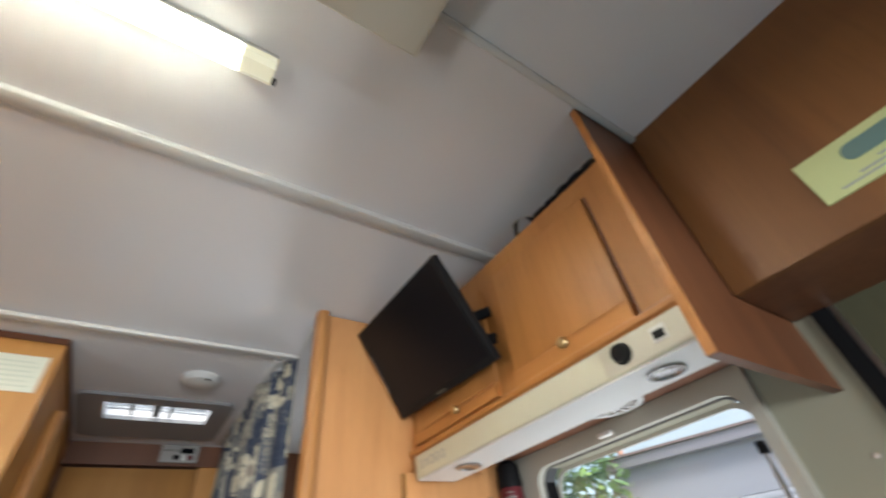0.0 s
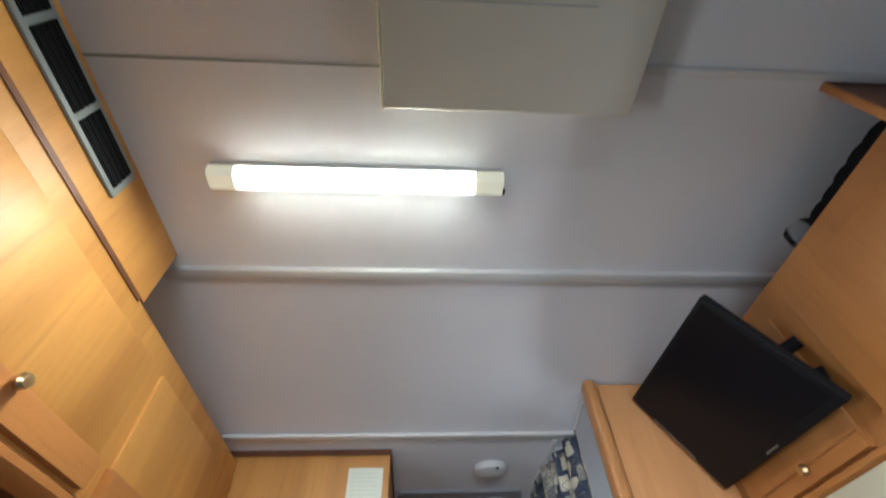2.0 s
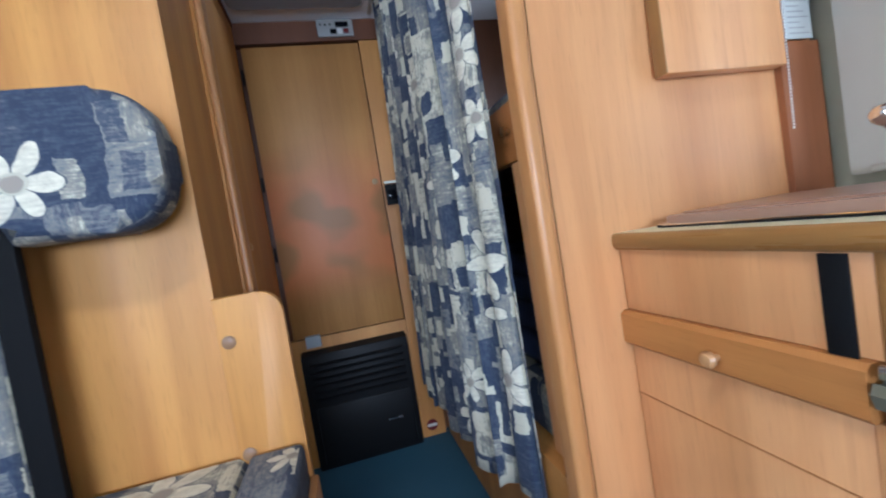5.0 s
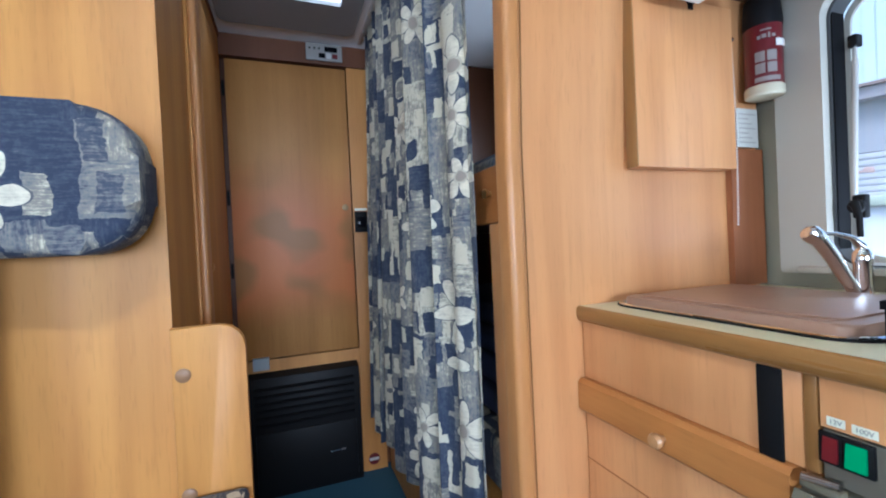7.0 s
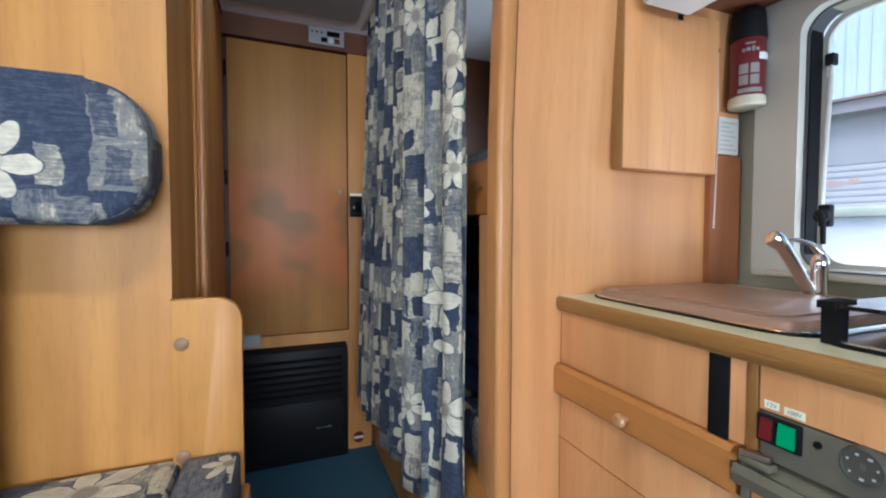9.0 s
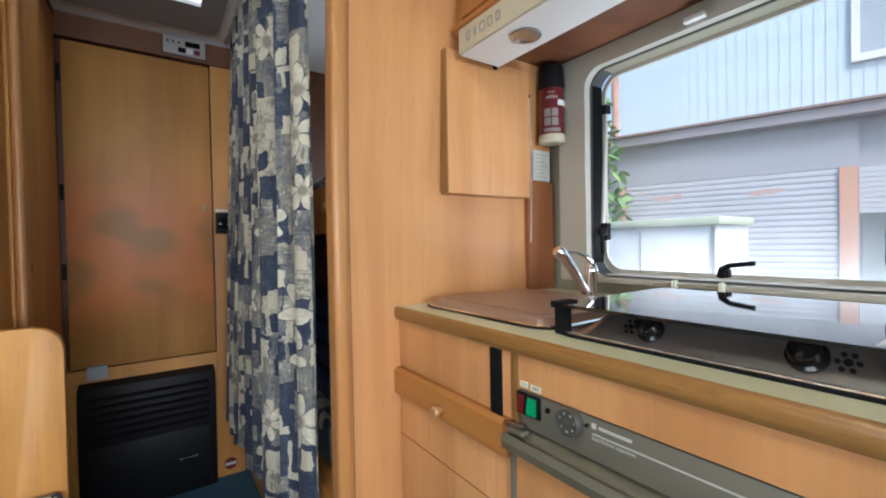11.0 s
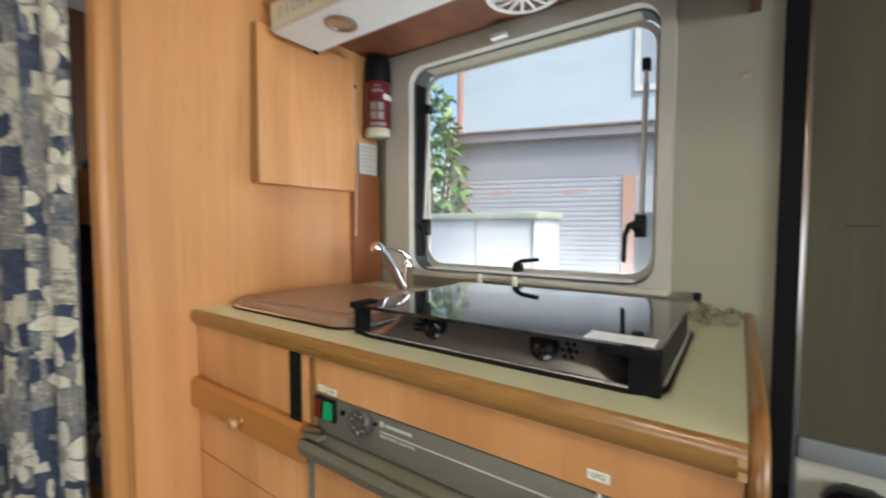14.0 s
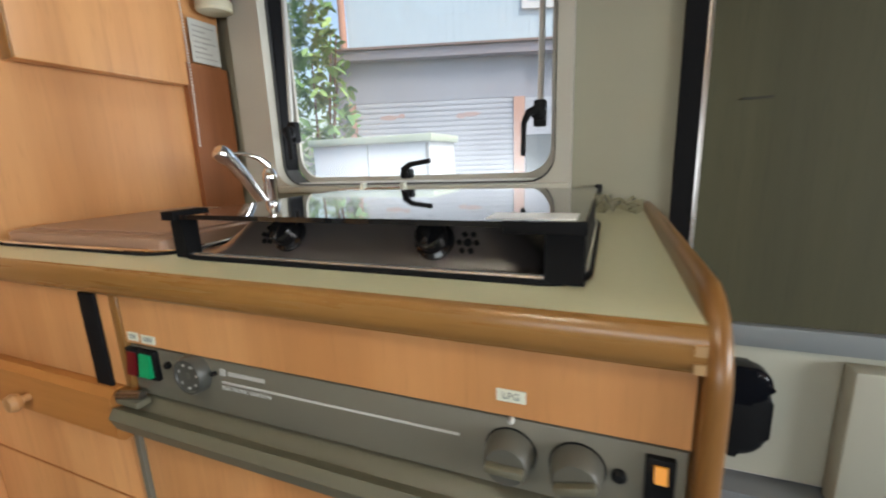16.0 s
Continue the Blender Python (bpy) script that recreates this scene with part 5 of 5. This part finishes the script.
box(bm, -0.945, -0.052, 1.205, 1.684, 0.432, 0.543, bevel=0.022, seg=4)
single("seat_cushion", bm, SEATC, "blue floral seat cushion on the bench", "cushion", "bench cushions")
bm = bmesh.new()
box(bm, -0.046, 0.062, 1.215, 1.660, 0.432, 0.548, bevel=0.014, seg=3)
single("seat_cushion", bm, floral("floral_bolster", [(0.045, 1.60, 0.05, 0.2)], 0.95, 6.0, True), "narrow navy floral end cushion", "cushion", "bench cushions")

rest = thing("bench_headrest", (-0.45, 1.55, 0.55), "floral T-shaped headrest on a padded column", "headrest")
bm = bmesh.new()
outline = rrect(-0.790, -0.072, 1.030, 1.283, 0.090, 8)
outline = [p for p in outline]
low_left = [(-0.492, 1.030), (-0.482, 1.100), (-0.328, 1.100), (-0.318, 1.030)]
k = max(i for i, (a, b) in enumerate(outline) if abs(b - 1.030) < 1e-6 and a < -0.5)
outline = outline[: k + 1] + low_left + outline[k + 1 :]
prism(bm, outline, "y", 1.562, 1.662, bevel=0.024, seg=4)
part("pad", bm, HEAD, rest)
part("column", box(bmesh.new(), -0.456, -0.362, 1.566, 1.625, 0.54, 1.12, bevel=0.02, seg=3), floral("floral_column", [(-0.405, 0.93, 0.058, 0.4)], 0.5, 10.0), rest, "floral padded column")
for x0, x1 in ((-0.488, -0.458), (-0.360, -0.315)):
    part("belt", B(x0, x1, 1.575, 1.595, 0.54, 1.12, bevel=0.003), RUBBER, rest, "black belt frame")
bm = bmesh.new()
tube(bm, [(-0.530, 1.59, 0.985), (-0.503, 1.586, 0.980), (-0.492, 1.586, 0.945)], 0.004)
part("buckle", bm, STEEL, rest)

# ---- bunks behind the curtain ----
bunk = thing("bunk_bed", (0.9, 2.0, 0), "two-level wooden bunk bed", "bunk bed")
part("upper_board", B(0.590, 0.612, 1.434, 2.62, 1.062, 1.188, bevel=0.005), ALDER_Y, bunk)
part("upper_base", B(0.612, 1.249, 1.434, 2.62, 1.062, 1.085), BROWN, bunk)
part("stile", B(0.592, 0.612, 1.434, 1.572, 0.0, 1.060, bevel=0.003), BEECH, bunk)
part("plinth", B(0.560, 0.585, 1.434, 2.62, 0.0, 0.415), ALDER, bunk)
part("lower_base", B(0.585, 1.249, 1.434, 2.62, 0.395, 0.415), ALDER, bunk)
part("knob", lathe(bmesh.new(), [(0.005, 0), (0.005, 0.006), (0.010, 0.010), (0.011, 0.016), (0, 0.018)], (0.590, 1.555, 1.128), (-1, 0, 0)), BRASS, bunk)
BUNKC = floral("floral_bunk", [], 0.4, 8.0)
single("bunk_mattress", box(bmesh.new(), 0.62, 1.245, 1.445, 2.61, 1.086, 1.235, bevel=0.03, seg=3), BUNKC, "blue floral mattress on the upper bunk", "mattress", "bunk mattresses")
single("bunk_mattress", box(bmesh.new(), 0.60, 1.245, 1.445, 2.61, 0.416, 0.56, bevel=0.03, seg=3), BUNKC, "blue floral mattress on the lower bunk", "mattress", "bunk mattresses")
bm = bmesh.new()
for k in range(4):
    box(bm, 0.64 + 0.02 * k, 1.2, 1.56 + 0.015 * k, 2.4, 0.562 + 0.07 * k, 0.628 + 0.07 * k, bevel=0.025, seg=3)
single("folded_bedding", bm, NAVY, "pile of folded dark bedding on the lower bunk", "bedding")

# curtain along the bunks
count = 260
path, low, high = [], [], []
for i in range(count):
    t = i / (count - 1)
    y = 1.552 + 0.958 * t
    fold = 0.030 * (0.25 + 0.75 * min(1, t * 3.5)) * math.sin(t * 56 + 1.6 * math.sin(t * 7.0))
    path.append((0.548 - 0.040 * min(1, 4 * t) + 0.030 * t + fold, y + 0.010 * math.sin(t * 95)))
    low.append(0.285 + 0.018 * math.sin(t * 21))
    high.append(1.918)
CURT = floral("floral_curtain", [(0.083, 0.578, 0.085, 0.35), (0.122, 0.848, 0.095, 0.1), (0.062, 1.43, 0.080, 0.5), (0.052, 1.17, 0.060, 0.9), (0.53, 1.37, 0.060, 0.2), (0.585, 0.86, 0.060, 0.7), (0.59, 1.14, 0.055, 0.4), (0.33, 1.62, 0.065, 0.1), (0.34, 0.52, 0.065, 0.8)], 0.56, 12.5, False, 1.12)
drape_mesh(path, low, high, 40, CURT, "bunk_curtain", "blue floral cotton curtain before the bunks", 0.055)
bm = bmesh.new()
box(bm, 0.49, 0.51, 1.62, 2.56, 1.914, 1.9245, bevel=0.003)
rail = single("curtain_rail", bm, WHITE, "white curtain rail on the ceiling", "curtain rail")
for k in range(17):
    at = Vector((0.500 + 0.012 * math.sin(2.1 * k), 1.64 + 0.055 * k, 1.916))
    part("glider", tube(bmesh.new(), [at, at + Vector((0, 0.004, -0.012)), at + Vector((0, -0.003, -0.020))], 0.0028, 6), WHITE, rail)

# ---- outside ----
SIDING = plain("pale_blue_siding", (0.50, 0.60, 0.66), 0.6, vary=0.05)
SHUT = plain("grey_shutter_paint", (0.46, 0.46, 0.50), 0.55, vary=0.08)
RENDER = plain("grey_render", (0.33, 0.33, 0.365), 0.8, vary=0.08)
RUST = plain("rusty_orange_steel", (0.55, 0.29, 0.20), 0.7, vary=0.2)
RUSTSTAIN = plain("faded_rust", (0.50, 0.34, 0.30), 0.8, vary=0.3, scale=25)
GREENTOP = plain("pale_green_lid", (0.50, 0.55, 0.40), 0.6, vary=0.1)
setting("ground", B(-60, 60, -60, 60, -0.85, -0.75), plain("asphalt", (0.06, 0.06, 0.06), 0.9, vary=0.2, bump=0.5), "grey asphalt ground")

OUT = Matrix.Translation((5.0, 3.6, 0)) @ Matrix.Rotation(math.atan2(-2.3, 0.75), 4, "Z")


def out(bm):
    bm.transform(OUT)
    return bm


def obox(*args, **kw):
    return out(B(*args, **kw))


# local x runs along the facade, local y away behind it
gar = thing("garage", (5.4, 2.4, -0.75), "grey garage with a metal roller shutter", "garage")
part("wall", obox(-0.1, 0.12, 0.0, 3.0, -0.75, 2.15), RENDER, gar)
part("wall", obox(2.2, 6.0, 0.05, 3.0, -0.75, 2.15), RENDER, gar)
part("lintel", obox(0.12, 2.2, 0.0, 3.0, 1.68, 2.15), RENDER, gar, "grey lintel")
part("eave", obox(-0.15, 6.0, -0.12, 3.0, 2.15, 2.26, bevel=0.01), plain("mauve_fascia", (0.38, 0.34, 0.37), 0.6), gar)
part("roof_edge", obox(-0.15, 6.0, -0.16, 3.0, 2.26, 2.285), plain("brown_flashing", (0.22, 0.15, 0.13), 0.7, vary=0.15), gar, "brown rusty roof edge")
slat = bmesh.new()
prism(slat, [(0.0, 0.0), (-0.004, 0.005), (-0.005, 0.030), (-0.004, 0.054), (0.0, 0.058), (0.012, 0.058), (0.012, 0.0)], "x", 0.14, 2.06)
slat.transform(OUT)
first = part("slat", slat, SHUT, gar, "grey corrugated shutter slat")
for k in range(1, 39):
    nxt = first.copy()
    scene.collection.objects.link(nxt)
    nxt.location.z = -0.061 * k
    nxt.parent = gar
    nxt.matrix_parent_inverse = first.matrix_parent_inverse
first.location.z = 0.0
for ob in [o for o in gar.children if o.name.startswith("slat")]:
    ob.location.z += 1.615
part("post", obox(2.06, 2.19, -0.03, 0.1, -0.75, 1.68), RUST, gar, "rusty orange post")
part("post", obox(0.05, 0.13, -0.02, 0.1, -0.75, 1.68), RUST, gar)
rust_rng = random.Random(8)
for u, z, wide in ((1.55, 1.505, 0.13), (0.55, 1.505, 0.14), (1.42, 1.49, 0.06), (0.70, 1.52, 0.05)):
    blot = []
    for k in range(18):
        a = math.tau * k / 18
        grow = rust_rng.uniform(0.7, 1.1)
        blot.append((u + wide * grow * math.cos(a), z + 0.032 * grow * math.sin(a)))
    part("rust_patch", out(prism(bmesh.new(), blot, "y", -0.0075, -0.0055)), RUSTSTAIN, gar, "faded rust stain")
for k in range(9):
    part("board", obox(2.20, 3.6, 0.02, 0.045, 1.24 + 0.048 * k, 1.284 + 0.048 * k), SHUT, gar)
part("dark_window", obox(2.22, 3.6, 0.02, 0.045, -0.3, 1.235), plain("dull_dark_glass", (0.075, 0.085, 0.09), 0.7, vary=0.4, scale=9), gar)

house = thing("house", (7.5, 3, -0.75), "pale blue house with vertical metal siding", "house")
UP = Matrix.Translation((6.5, 4.45, 0)) @ Matrix.Rotation(math.atan2(-2.3, 0.75), 4, "Z")


def up(bm):
    bm.transform(UP)
    return bm


part("wall", up(B(0.0, 7.0, 0.0, 3.0, -0.75, 6.0)), SIDING, house)
bm = bmesh.new()
for k in range(60):
    box(bm, 0.06 + 0.115 * k, 0.078 + 0.115 * k, -0.006, 0.001, 2.2, 6.0)
part("siding_ribs", up(bm), SIDING, house)
part("corner_pipe", up(rod(bmesh.new(), (-0.06, -0.06, -0.7), (-0.06, -0.06, 6.0), 0.055)), RUST, house, "rusty orange downpipe")
bm = bmesh.new()
ring(bm, rrect(2.70, 3.9, 3.15, 4.4, 0.01, 2), rrect(2.78, 3.82, 3.24, 4.32, 0.01, 2), "y", -0.05, 0.0)
w = part("window", up(bm), WHITE, house, "white framed window")
part("pane", up(B(2.78, 3.82, -0.025, -0.015, 3.24, 4.32)), plain("sky_pane", (0.35, 0.40, 0.45), 0.15), w)
part("red_band", up(B(0.35, 1.6, -0.03, 0.0, 4.1, 4.5)), plain("faded_red", (0.45, 0.22, 0.22), 0.7), house)
for u, w in ((0.95, 0.10), (1.10, 0.06), (1.62, 0.05)):
    part("roof_debris", obox(u, u + w, 0.1, 0.16, 2.30, 2.335, bevel=0.012), RUST, gar, "rusty scrap on the roof edge")

cabin = thing("storage_cabinet", (3.9, 2.45, -0.75), "white metal storage cabinet with green lid", "storage cabinet")
part("body", B(3.62, 4.2, 1.89, 3.05, -0.75, 1.13, bevel=0.01), plain("white_metal", (0.66, 0.67, 0.69), 0.4, vary=0.05), cabin)
part("lid", B(3.59, 4.23, 1.86, 3.08, 1.13, 1.192, bevel=0.008), GREENTOP, cabin, "pale green lid")
part("joint", B(3.612, 3.622, 2.468, 2.478, -0.7, 1.12), INK, cabin)
part("edge", B(3.610, 3.622, 1.90, 1.925, -0.7, 1.12), STEEL, cabin)

# shrub at the side of the garage
shrub = thing("shrub", (4.4, 3.6, -0.75), "leafy green shrub beside the garage", "shrub")
bm = bmesh.new()
rng = random.Random(5)
for k in range(7):
    a = rng.uniform(0, 6.28)
    tip = (4.45 + 0.35 * math.cos(a), 3.62 + 0.3 * math.sin(a), rng.uniform(1.2, 2.4))
    tube(bm, [(4.45, 3.65, -0.75), (4.45 + 0.1 * math.cos(a), 3.65 + 0.1 * math.sin(a), 0.4), tip], [0.03, 0.02, 0.006], 6)
part("stems", bm, BROWN, shrub)
bm = bmesh.new()
for k in range(1500):
    a, r = rng.uniform(0, 6.28), rng.random() ** 0.5
    z = rng.uniform(0.2, 2.75)
    wide = 0.62 * (1 - 0.45 * abs(z - 1.3) / 1.5)
    c = Vector((4.45 + wide * r * math.cos(a), 3.72 + wide * r * math.sin(a), z))
    turn = Euler((rng.uniform(-0.9, 0.9), rng.uniform(-0.9, 0.9), rng.uniform(0, 6.28))).to_matrix()
    s = rng.uniform(0.045, 0.10)
    pts = [bm.verts.new(c + turn @ Vector(p) * s) for p in ((-1, 0, 0), (-0.3, 0.38, 0.1), (0.5, 0.3, 0.08), (1, 0, -0.1), (0.5, -0.3, 0.08), (-0.3, -0.38, 0.1))]
    bm.faces.new(pts)
leafmat = Net("leaf_green")
tone = leafmat.ramp(leafmat.add("ShaderNodeNewGeometry").outputs["Random Per Island"], [(0, (0.07, 0.16, 0.04)), (0.6, (0.16, 0.31, 0.08)), (1, (0.32, 0.47, 0.13))])
tagged(part("leaves", bm, leafmat.done(tone, 0.6), shrub), "", "", "", "stuff")

# screws and marks
single("wall_screw", lathe(bmesh.new(), [(0.005, 0), (0.005, 0.0015), (0, 0.002)], (RX, 0.475, 1.335), (-1, 0, 0), 10), STEEL, "small screw head in the side wall", "screw")
part("pull_tab", B(1.2445, 1.2478, 0.292, 0.332, 1.056, 1.0595), plain("dark_olive_tab", (0.022, 0.022, 0.013), 0.7), ed)
